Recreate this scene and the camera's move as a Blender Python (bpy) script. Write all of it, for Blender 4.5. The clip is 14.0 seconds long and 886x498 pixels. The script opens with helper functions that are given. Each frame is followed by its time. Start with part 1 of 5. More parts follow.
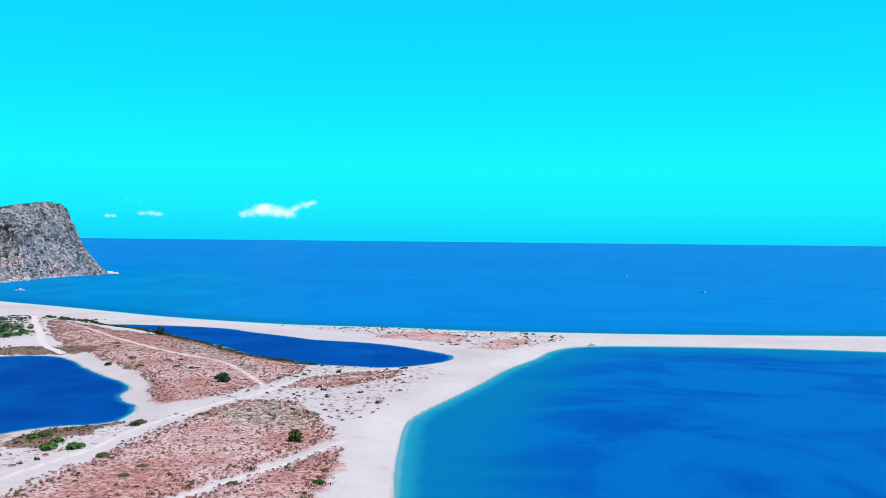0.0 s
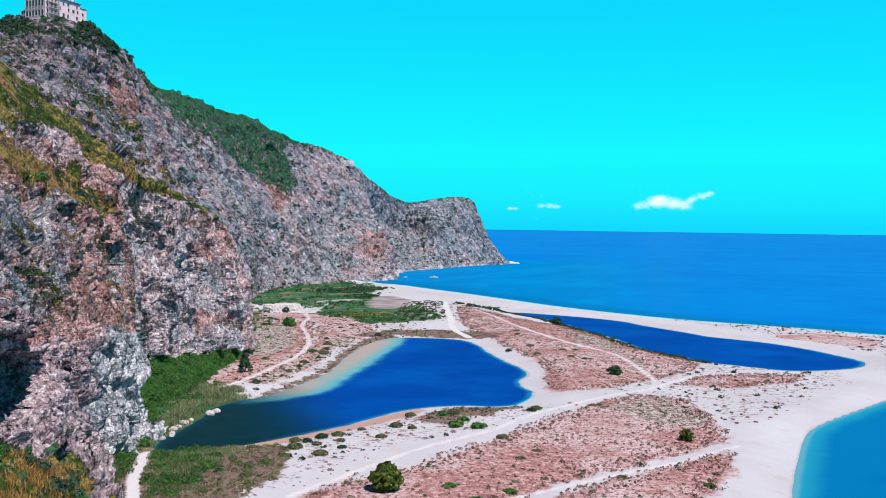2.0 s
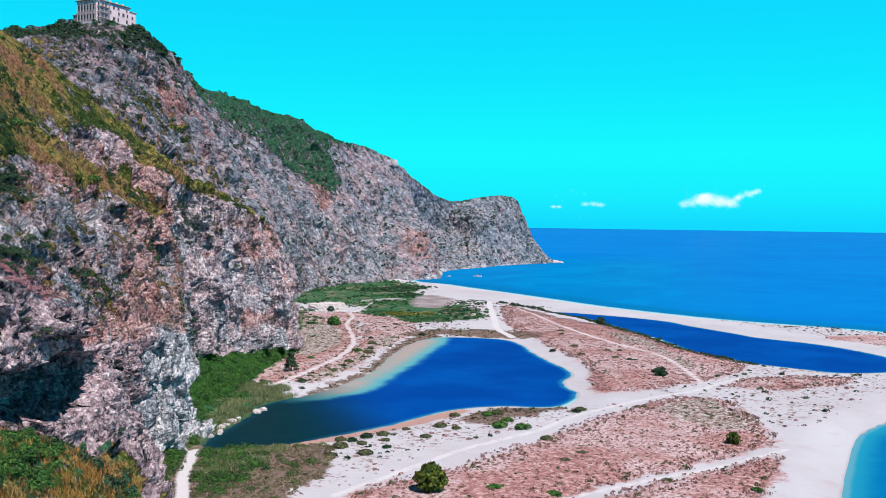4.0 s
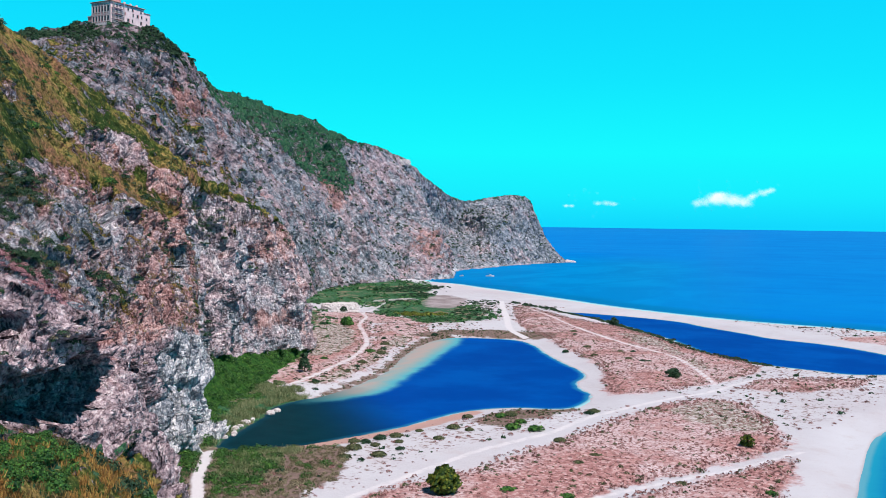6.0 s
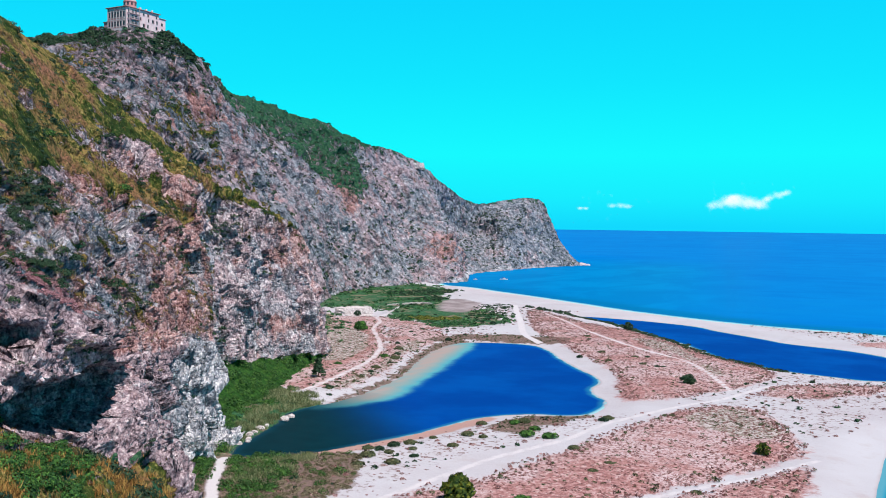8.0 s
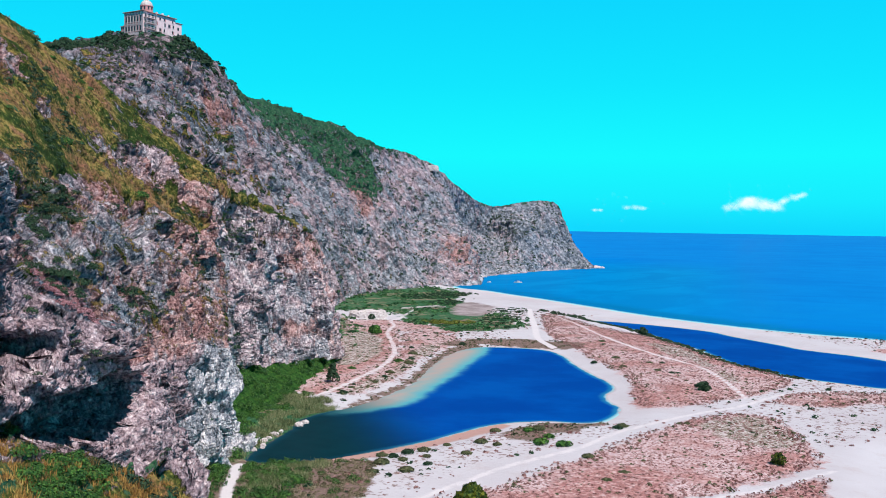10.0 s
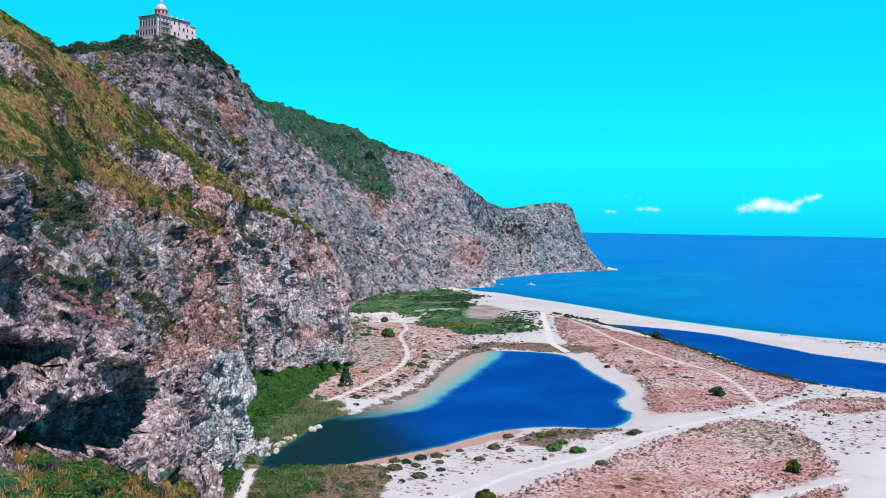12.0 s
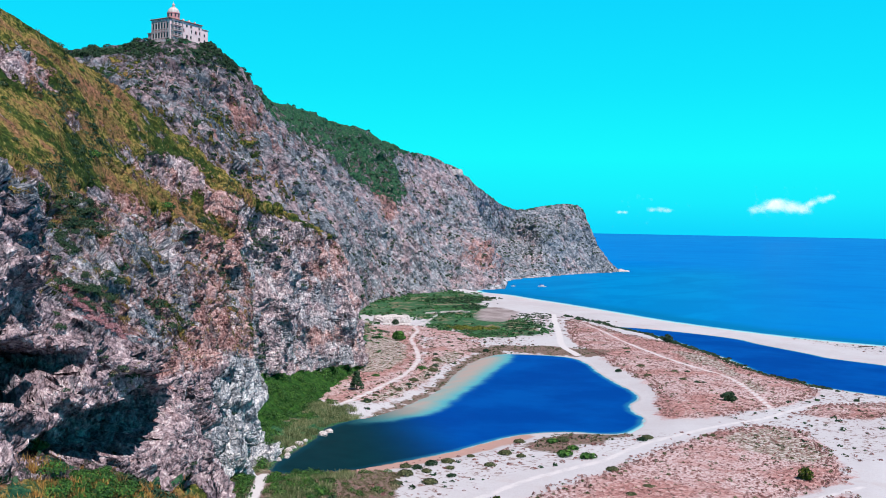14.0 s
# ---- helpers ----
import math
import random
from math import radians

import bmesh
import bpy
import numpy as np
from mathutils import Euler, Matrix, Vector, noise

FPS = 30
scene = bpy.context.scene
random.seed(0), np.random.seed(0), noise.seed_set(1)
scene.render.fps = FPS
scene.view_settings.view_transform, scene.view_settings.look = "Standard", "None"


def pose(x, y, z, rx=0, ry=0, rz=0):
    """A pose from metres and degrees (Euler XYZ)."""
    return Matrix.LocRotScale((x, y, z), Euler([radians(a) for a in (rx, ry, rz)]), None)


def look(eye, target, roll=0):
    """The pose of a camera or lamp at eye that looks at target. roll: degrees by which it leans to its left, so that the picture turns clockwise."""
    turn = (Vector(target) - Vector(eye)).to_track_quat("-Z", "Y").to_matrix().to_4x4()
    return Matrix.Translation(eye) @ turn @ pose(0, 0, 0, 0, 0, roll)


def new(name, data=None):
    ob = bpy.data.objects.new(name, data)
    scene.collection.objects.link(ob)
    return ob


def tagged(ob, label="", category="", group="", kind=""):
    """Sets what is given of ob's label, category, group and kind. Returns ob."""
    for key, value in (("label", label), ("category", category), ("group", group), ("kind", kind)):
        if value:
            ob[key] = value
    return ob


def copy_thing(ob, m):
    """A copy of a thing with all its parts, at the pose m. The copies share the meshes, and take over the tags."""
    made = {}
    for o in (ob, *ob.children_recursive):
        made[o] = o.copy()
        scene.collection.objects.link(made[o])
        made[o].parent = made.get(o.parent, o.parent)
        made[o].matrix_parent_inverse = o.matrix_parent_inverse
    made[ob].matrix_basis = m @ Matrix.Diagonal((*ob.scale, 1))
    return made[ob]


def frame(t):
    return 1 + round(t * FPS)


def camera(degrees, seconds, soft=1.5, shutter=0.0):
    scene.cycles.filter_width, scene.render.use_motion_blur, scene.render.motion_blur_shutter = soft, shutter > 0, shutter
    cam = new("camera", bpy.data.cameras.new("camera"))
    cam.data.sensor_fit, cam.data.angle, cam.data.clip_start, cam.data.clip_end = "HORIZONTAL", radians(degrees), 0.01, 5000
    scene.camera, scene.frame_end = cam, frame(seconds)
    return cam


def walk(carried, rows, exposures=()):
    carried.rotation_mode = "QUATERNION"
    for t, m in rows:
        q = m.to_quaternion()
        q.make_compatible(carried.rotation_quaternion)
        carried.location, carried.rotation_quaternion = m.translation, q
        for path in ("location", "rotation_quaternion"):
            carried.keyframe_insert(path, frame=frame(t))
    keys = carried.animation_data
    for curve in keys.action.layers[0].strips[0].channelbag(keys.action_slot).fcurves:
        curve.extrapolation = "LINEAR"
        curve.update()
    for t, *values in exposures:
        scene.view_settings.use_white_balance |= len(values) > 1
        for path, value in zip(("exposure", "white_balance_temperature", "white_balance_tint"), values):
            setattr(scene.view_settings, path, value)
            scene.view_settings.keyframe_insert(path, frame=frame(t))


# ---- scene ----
# The camera hovers over the beach, pans to the left and climbs slowly.
cam = camera(51.1, 14.0, soft=0.5)
PATH = [
    (0, -0.47, 2.12, 52.71, 0.674, -0.646, 0.59),
    (0.5, -0.32, 2.04, 52.94, 2.715, -0.848, 0.46),
    (1, -0.09, 1.92, 53.18, 9.885, -1.053, 0.67),
    (1.5, 0.15, 1.77, 53.48, 17.322, -1.258, 0.66),
    (2, 0.21, 1.40, 53.81, 24.712, -1.442, 0.75),
    (2.2, 0.21, 1.31, 53.86, 26.838, -1.482, 0.78),
    (2.4, 0.22, 1.24, 53.94, 27.14, -1.492, 0.77),
    (2.8, 0.24, 1.07, 54.09, 27.20, -1.520, 0.75),
    (3.5, 0.28, 0.78, 54.35, 27.29, -1.560, 0.71),
    (4.5, 0.31, 0.55, 54.66, 27.533, -1.601, 0.69),
    (5, 0.31, 0.47, 54.79, 27.738, -1.618, 0.69),
    (5.5, 0.27, 0.38, 55.00, 27.942, -1.647, 0.68),
    (6, 0.20, 0.32, 55.28, 28.146, -1.650, 0.68),
    (6.5, 0.22, 0.45, 55.54, 28.363, -1.659, 0.70),
    (7, 0.21, 0.46, 55.88, 28.581, -1.621, 0.73),
    (7.5, 0.15, 0.46, 56.16, 28.795, -1.576, 0.70),
    (8, 0.07, 0.46, 56.43, 28.996, -1.524, 0.68),
    (10.5, 0.03, 0.31, 58.41, 30.073, -1.464, 0.84),
    (11, -0.00, 0.31, 58.68, 30.263, -1.452, 0.85),
    (11.5, -0.04, 0.35, 58.92, 30.477, -1.417, 0.89),
    (12, -0.11, 0.31, 59.26, 30.663, -1.414, 0.87),
    (12.5, -0.14, 0.30, 59.64, 30.847, -1.422, 0.90),
    (13, -0.08, 0.25, 59.98, 31.025, -1.407, 0.90),
    (13.5, -0.09, 0.28, 60.30, 31.211, -1.400, 0.98),
    (14, -0.07, 0.26, 60.57, 31.346, -1.402, 0.92),
]
walk(cam, [(t, pose(x, y, z, 90 + pitch, -roll, yaw)) for t, x, y, z, yaw, pitch, roll in PATH], [(0, 0.485), (14, 0.485)])

# ---- sky and sun ----
SUN_AZIMUTH, SUN_ELEVATION = radians(116), radians(57)   # clockwise from +y
sun_way = Vector((math.sin(SUN_AZIMUTH) * math.cos(SUN_ELEVATION), math.cos(SUN_AZIMUTH) * math.cos(SUN_ELEVATION), math.sin(SUN_ELEVATION)))
sun = new("sun", bpy.data.lights.new("sun", "SUN"))
sun.data.energy, sun.data.angle, sun.data.color = 4.9, radians(0.53), (0.95, 0.86, 0.84)
sun.matrix_world = look(sun_way * 900, (0, 0, 0))

world = bpy.data.worlds.new("world")
scene.world = world
world.use_nodes = True
wt = world.node_tree
wt.nodes.clear()


def wnode(kind, **values):
    n = wt.nodes.new(kind)
    for key, value in values.items():
        n.inputs[key].default_value = value
    return n


sky = wnode("ShaderNodeTexSky")
sky.sky_type, sky.sun_disc, sky.sun_elevation, sky.sun_rotation = "NISHITA", False, SUN_ELEVATION, SUN_AZIMUTH
sky_scale = wt.nodes.new("ShaderNodeVectorMath")
sky_scale.operation = "SCALE"
sky_scale.inputs["Scale"].default_value = 0.10
wt.links.new(sky.outputs[0], sky_scale.inputs[0])
way = wt.nodes.new("ShaderNodeTexCoord")
split = wt.nodes.new("ShaderNodeSeparateXYZ")
wt.links.new(way.outputs["Generated"], split.inputs[0])
ramp = wt.nodes.new("ShaderNodeValToRGB")
stops = [(0.0, (0.002, 0.70, 1.0)), (0.03, (0.002, 0.85, 1.0)), (0.075, (0.002, 0.955, 1.0)), (0.15, (0.001, 0.80, 1.0)),
         (0.25, (0.001, 0.66, 1.0)), (0.34, (0.006, 0.17, 0.40)), (1.0, (0.025, 0.07, 0.17))]
for e in stops[2:]:
    ramp.color_ramp.elements.new(e[0])
for e, (at, colour) in zip(ramp.color_ramp.elements, stops):
    e.position, e.color = at, (*colour, 1)
wt.links.new(split.outputs["Z"], ramp.inputs[0])
blend = wt.nodes.new("ShaderNodeMix")
blend.data_type = "RGBA"
blend.inputs[0].default_value = 0.985
wt.links.new(sky_scale.outputs[0], blend.inputs[6])
wt.links.new(ramp.outputs[0], blend.inputs[7])
ground_light = wnode("ShaderNodeBackground", Strength=0.715)
wt.links.new(blend.outputs[2], ground_light.inputs[0])
world_out = wt.nodes.new("ShaderNodeOutputWorld")
wt.links.new(ground_light.outputs[0], world_out.inputs[0])


# ---- materials ----
ALBEDO = 0.74   # all surface colours below are scaled by this


class Mat:
    """A node material in a few short calls."""

    def __init__(self, name, rough=0.9, spec=0.2, albedo=ALBEDO):
        self.albedo = albedo
        self.m = bpy.data.materials.new(name)
        self.m.use_nodes = True
        self.t = self.m.node_tree
        self.b = self.t.nodes["Principled BSDF"]
        self.b.inputs["Roughness"].default_value = rough
        self.b.inputs["Specular IOR Level"].default_value = spec
        self.pos = self.node("ShaderNodeNewGeometry").outputs["Position"]

    def node(self, kind):
        return self.t.nodes.new(kind)

    def put(self, socket, value):
        if hasattr(value, "is_output"):
            self.t.links.new(value, socket)
        elif isinstance(value, tuple) and len(value) == 3 and socket.type == "RGBA":
            socket.default_value = (*[self.albedo * c for c in value], 1)
        else:
            socket.default_value = value

    def noise(self, size, detail=4.0, rough=0.6, stretch=None, distort=0.0, where=None):
        """Noise with features about size metres across, 0 to 1."""
        n = self.node("ShaderNodeTexNoise")
        where = where or self.pos
        if stretch:
            v = self.node("ShaderNodeMapping")
            v.inputs["Scale"].default_value = stretch
            self.put(v.inputs[0], where)
            where = v.outputs[0]
        self.put(n.inputs["Vector"], where)
        n.inputs["Scale"].default_value = 1.0 / size
        n.inputs["Detail"].default_value = detail
        n.inputs["Roughness"].default_value = rough
        n.inputs["Distortion"].default_value = distort
        return n.outputs[0]

    def attr(self, name):
        n = self.node("ShaderNodeAttribute")
        n.attribute_name = name
        return n.outputs["Fac"]

    def math(self, op, a, b=0.0):
        n = self.node("ShaderNodeMath")
        n.operation = op
        self.put(n.inputs[0], a)
        self.put(n.inputs[1], b)
        return n.outputs[0]

    def step(self, value, low, high, to_low=0.0, to_high=1.0):
        n = self.node("ShaderNodeMapRange")
        n.interpolation_type = "SMOOTHSTEP"
        for k, v in zip(range(5), (value, low, high, to_low, to_high)):
            self.put(n.inputs[k], v)
        return n.outputs[0]

    def mix(self, fac, a, b, mode="MIX"):
        n = self.node("ShaderNodeMix")
        n.data_type, n.blend_type = "RGBA", mode
        self.put(n.inputs[0], fac)
        self.put(n.inputs[6], a)
        self.put(n.inputs[7], b)
        return n.outputs[2]

    def ramp(self, fac, *colours):
        n = self.node("ShaderNodeValToRGB")
        while len(n.color_ramp.elements) < len(colours):
            n.color_ramp.elements.new(0.5)
        for e, (at, c) in zip(n.color_ramp.elements, colours):
            e.position, e.color = at, (*[self.albedo * k for k in c], 1)
        self.put(n.inputs[0], fac)
        return n.outputs[0]

    def colour(self, value):
        self.put(self.b.inputs["Base Color"], value)
        return self

    def bump(self, height, strength=0.5, distance=0.2):
        n = self.node("ShaderNodeBump")
        n.inputs["Strength"].default_value = strength
        n.inputs["Distance"].default_value = distance
        self.put(n.inputs["Height"], height)
        self.put(self.b.inputs["Normal"], n.outputs[0])
        return self

    def island(self):
        return self.node("ShaderNodeNewGeometry").outputs["Random Per Island"]


def rock_material():
    m = Mat("limestone", 0.92, 0.05)
    far = m.attr("far")
    # beds dip down towards the sea
    dip = m.node("ShaderNodeMapping")
    dip.inputs["Rotation"].default_value = (0.68, 0, 0)
    m.put(dip.inputs[0], m.pos)
    beds = dip.outputs[0]

    def either(near, away):
        return m.math("ADD", near, m.math("MULTIPLY", far, m.math("SUBTRACT", away, near)))

    def bend(where, reach, size):
        wobble, out = m.node("ShaderNodeTexNoise"), m.node("ShaderNodeVectorMath")
        wobble.inputs["Scale"].default_value, wobble.inputs["Detail"].default_value = 1 / size, 4.0
        m.put(wobble.inputs["Vector"], where)
        out.operation = "MULTIPLY_ADD"
        m.put(out.inputs[0], wobble.outputs["Color"])
        out.inputs[1].default_value = (reach, reach, reach)
        m.put(out.inputs[2], where)
        return out.outputs[0]

    def chips(where, size, lie):
        """Angular fragments: the height of each one's pyramid in metres, and a tone of its own."""
        v, c, split_tone = m.node("ShaderNodeMapping"), m.node("ShaderNodeTexVoronoi"), m.node("ShaderNodeSeparateColor")
        v.inputs["Scale"].default_value = lie
        m.put(v.inputs[0], where)
        c.distance = "MANHATTAN"
        c.inputs["Scale"].default_value = 1 / size
        m.put(c.inputs["Vector"], v.outputs[0])
        m.put(split_tone.inputs[0], c.outputs["Color"])
        return m.math("MULTIPLY", c.outputs["Distance"], size), m.math("SUBTRACT", split_tone.outputs[0], 0.5)

    crooked, crooked_beds = bend(m.pos, 1.6, 1.9), bend(beds, 5.0, 7.0)
    close = [chips(crooked, 0.6, (1, 1, 0.6)), chips(crooked, 1.7, (1, 1, 0.4)), chips(crooked, 5.0, (1, 1, 0.35))]
    away = [chips(crooked_beds, 1.7, (1, 0.6, 1)), chips(crooked_beds, 4.2, (1, 0.5, 1)), chips(crooked_beds, 14.0, (1, 0.4, 1))]
    fine, grit, patch, broad = m.noise(1.1, 5, 0.75), m.noise(0.45, 4, 0.7), m.noise(6.5, 6, 0.7, (1, 0.5, 1), 0.3, beds), m.noise(24, 5, 0.62, (1, 0.4, 1), 0.3, beds)
    mottle = m.noise(3.6, 6, 0.74, (1, 0.55, 1), 0.4, beds)
    grain = either(m.math("ADD", m.math("MULTIPLY", fine, 0.6), m.math("MULTIPLY", grit, 0.4)), m.math("ADD", m.math("ADD", m.math("MULTIPLY", mottle, 0.5), m.math("MULTIPLY", fine, 0.3)), 0.085))
    tone = m.math("ADD", grain, m.math("MULTIPLY", either(close[0][1], away[0][1]), m.math("SUBTRACT", 0.11, m.math("MULTIPLY", far, 0.05))))
    tone = m.math("ADD", tone, m.math("MULTIPLY", either(close[1][1], away[1][1]), m.math("SUBTRACT", 0.12, m.math("MULTIPLY", far, 0.05))))
    tone = m.math("ADD", tone, m.math("MULTIPLY", m.math("SUBTRACT", broad, 0.5), 0.22))
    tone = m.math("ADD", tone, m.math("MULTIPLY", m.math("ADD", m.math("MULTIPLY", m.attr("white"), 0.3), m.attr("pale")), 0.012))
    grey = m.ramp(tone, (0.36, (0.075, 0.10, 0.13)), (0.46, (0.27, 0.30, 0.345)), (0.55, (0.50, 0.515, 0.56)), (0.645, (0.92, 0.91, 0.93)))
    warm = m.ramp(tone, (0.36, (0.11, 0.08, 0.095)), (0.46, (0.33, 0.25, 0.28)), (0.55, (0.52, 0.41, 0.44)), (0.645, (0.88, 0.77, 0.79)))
    rusty = m.ramp(tone, (0.36, (0.15, 0.065, 0.06)), (0.48, (0.44, 0.23, 0.21)), (0.645, (0.78, 0.56, 0.53)))
    mood = m.math("ADD", m.math("MULTIPLY", patch, 0.55), m.math("MULTIPLY", broad, 0.55))
    base = m.mix(m.step(m.math("SUBTRACT", mood, m.math("MULTIPLY", m.attr("white"), 0.14)), 0.49, 0.63, 0.0, 0.95), grey, warm)
    stain = m.noise(9.0, 6, 0.72, (1, 1, 0.45), 0.4)
    red = m.step(m.math("ADD", m.attr("red"), m.math("MULTIPLY", m.math("SUBTRACT", stain, 0.5), 2.6)), 0.34, 0.72)
    base = m.mix(m.math("MULTIPLY", red, 0.85), base, rusty)
    # dark lichen streaks, longer upright than across, deepened to paint in shaded contrast
    streak = either(m.noise(3.2, 6, 0.74, (1, 1, 0.28), 0.5), m.noise(7.0, 6, 0.72, (1, 0.4, 1), 0.5, beds))
    base = m.mix(m.step(streak, 0.46, 0.36, 0.0, 0.72), base, (0.055, 0.072, 0.09))
    # dry grass and low scrub where the ground lies back
    flow = m.noise(5.5, 6, 0.72, (1, 0.5, 1), 0.5)
    g = m.math("ADD", m.attr("grass"), m.math("MULTIPLY", m.math("SUBTRACT", m.noise(4.5, 6, 0.75, (1, 0.5, 1), 0.5, beds), 0.5), 3.0))
    tuft = m.noise(0.9, 5, 0.75)
    field = m.math("ADD", m.math("MULTIPLY", m.noise(13, 6, 0.68, (1, 0.5, 1), 0.6, beds), 0.8), m.math("MULTIPLY", m.noise(1.8, 4, 0.7), 0.2))
    straw = m.ramp(field, (0.43, (0.022, 0.055, 0.014)), (0.48, (0.085, 0.11, 0.024)), (0.52, (0.30, 0.23, 0.07)), (0.56, (0.27, 0.155, 0.07)), (0.62, (0.29, 0.135, 0.09)))
    straw = m.mix(m.step(tuft, 0.38, 0.56, 0.85, 0.0), straw, (0.03, 0.04, 0.014))
    straw = m.mix(m.step(tuft, 0.56, 0.70, 0.0, 0.5), straw, (0.55, 0.44, 0.20))
    base = m.mix(m.step(g, 0.44, 0.58), base, straw)
    s = m.math("ADD", m.attr("scrub"), m.math("MULTIPLY", m.math("SUBTRACT", m.noise(6, 6, 0.75), 0.5), 3.0))
    green = m.ramp(m.noise(1.4, 5, 0.75), (0.36, (0.006, 0.030, 0.022)), (0.5, (0.02, 0.085, 0.045)), (0.63, (0.08, 0.165, 0.09)))
    base = m.mix(m.step(s, 0.5, 0.62), base, green)
    lush = m.ramp(m.noise(1.2, 5, 0.75), (0.34, (0.01, 0.035, 0.01)), (0.52, (0.03, 0.10, 0.02)), (0.68, (0.09, 0.19, 0.03)))
    base = m.mix(m.step(m.math("ADD", m.attr("lush"), m.math("MULTIPLY", m.math("SUBTRACT", flow, 0.5), 0.8)), 0.45, 0.6), base, lush)
    m.colour(base)
    # relief: broken angular faces, coarser on the far hill, softer under grass and scrub
    near_relief = m.math("ADD", m.math("MULTIPLY", close[0][0], 0.58), m.math("ADD", m.math("MULTIPLY", close[1][0], 0.46), m.math("MULTIPLY", close[2][0], 0.16)))
    far_relief = m.math("ADD", m.math("MULTIPLY", away[0][0], 0.34), m.math("ADD", m.math("MULTIPLY", away[1][0], 0.26), m.math("MULTIPLY", away[2][0], 0.14)))
    soft = m.step(m.math("MAXIMUM", m.math("MAXIMUM", g, s), m.attr("lush")), 0.42, 0.6, -1.0, -0.45)
    relief = m.math("ADD", m.math("MULTIPLY", either(near_relief, far_relief), soft), m.math("MULTIPLY", grain, 0.35))
    m.bump(relief, 1.0, 1.0)
    return m.m


def ground_material():
    m = Mat("sand_and_heath", 0.95, 0.1)
    broad, patch, fine, speck = m.noise(45, 5, 0.6), m.noise(7, 5, 0.65), m.noise(0.7, 4, 0.7), m.noise(1.7, 4, 0.7)
    sand = m.mix(m.step(broad, 0.35, 0.7), (0.575, 0.575, 0.615), (0.52, 0.50, 0.535))
    sand = m.mix(m.step(patch, 0.52, 0.75, 0.0, 0.35), sand, (0.46, 0.37, 0.35))
    sand = m.mix(m.step(fine, 0.55, 0.8, 0.0, 0.35), sand, (0.40, 0.33, 0.31))
    # wet rim of the water
    wet = m.step(m.math("ADD", m.attr("shore"), m.math("MULTIPLY", patch, 1.5)), 0.9, 2.4, 0.62, 0.0)
    sand = m.mix(wet, sand, (0.36, 0.30, 0.30))
    rim = m.step(m.math("ADD", m.attr("rim"), m.math("MULTIPLY", m.math("SUBTRACT", patch, 0.5), 5.0)), 0.0, 2.2)
    sand = m.mix(m.math("MULTIPLY", rim, 0.85), sand, (0.47, 0.27, 0.22))
    # heath: red-brown cushions over pale ground
    h = m.math("ADD", m.attr("heath"), m.math("MULTIPLY", m.math("SUBTRACT", m.noise(9, 6, 0.72), 0.5), 16.0))
    cover = m.step(h, -0.5, 2.0)
    kind = m.noise(24, 5, 0.7)
    dry = m.ramp(m.noise(0.8, 4, 0.75, None, 0.5), (0.36, (0.20, 0.11, 0.105)), (0.45, (0.46, 0.25, 0.245)), (0.54, (0.64, 0.54, 0.545)))
    rust = m.ramp(m.noise(1.3, 4, 0.75), (0.35, (0.20, 0.075, 0.07)), (0.5, (0.42, 0.19, 0.175)), (0.64, (0.62, 0.46, 0.44)))
    olive = m.ramp(m.noise(1.1, 4, 0.75), (0.38, (0.08, 0.065, 0.04)), (0.48, (0.30, 0.25, 0.19)), (0.57, (0.60, 0.55, 0.55)))
    heath = m.mix(m.step(m.math("ADD", kind, m.math("MULTIPLY", m.attr("rust"), 0.22)), 0.37, 0.52), dry, rust)
    heath = m.mix(m.step(m.math("ADD", m.attr("olive"), m.math("MULTIPLY", m.math("SUBTRACT", kind, 0.5), 2.0)), 0.4, 0.7), heath, olive)
    base = m.mix(m.math("MULTIPLY", cover, 0.93), sand, heath)
    # sparse shrubs' litter
    sp = m.math("MULTIPLY", m.step(m.attr("sparse"), -2.0, 3.0), m.step(m.math("ADD", speck, m.math("MULTIPLY", patch, 0.3)), 0.70, 0.76))
    base = m.mix(m.math("MULTIPLY", sp, 0.8), base, (0.20, 0.12, 0.10))
    # trodden ways
    p = m.step(m.math("ADD", m.attr("way"), m.math("MULTIPLY", m.math("SUBTRACT", speck, 0.5), 1.6)), -0.5, 0.4)
    base = m.mix(p, base, m.mix(fine, (0.72, 0.70, 0.72), (0.62, 0.60, 0.62)))
    # marsh and reeds
    gr = m.math("ADD", m.attr("marsh"), m.math("MULTIPLY", m.math("SUBTRACT", m.noise(16, 6, 0.7), 0.5), 42.0))
    reed = m.ramp(m.noise(1.5, 5, 0.75), (0.32, (0.010, 0.045, 0.024)), (0.5, (0.028, 0.12, 0.052)), (0.68, (0.10, 0.21, 0.09)))
    tan = m.ramp(m.noise(1.3, 5, 0.75), (0.32, (0.08, 0.06, 0.04)), (0.5, (0.22, 0.17, 0.11)), (0.68, (0.42, 0.35, 0.29)))
    reed = m.mix(m.step(m.noise(15, 6, 0.75), 0.51, 0.59), reed, tan)
    base = m.mix(m.math("MULTIPLY", m.step(gr, -1.0, 3.0), m.math("SUBTRACT", 1.0, p)), base, reed)
    br = m.math("ADD", m.attr("brown"), m.math("MULTIPLY", m.math("SUBTRACT", patch, 0.5), 15.0))
    base = m.mix(m.math("MULTIPLY", m.step(br, -0.6, 1.4), m.math("SUBTRACT", 1.0, p)), base, m.ramp(fine, (0.3, (0.09, 0.065, 0.055)), (0.7, (0.30, 0.215, 0.185))))
    mud = m.math("ADD", m.attr("mud"), m.math("MULTIPLY", m.math("SUBTRACT", m.noise(18, 6, 0.7), 0.5), 26.0))
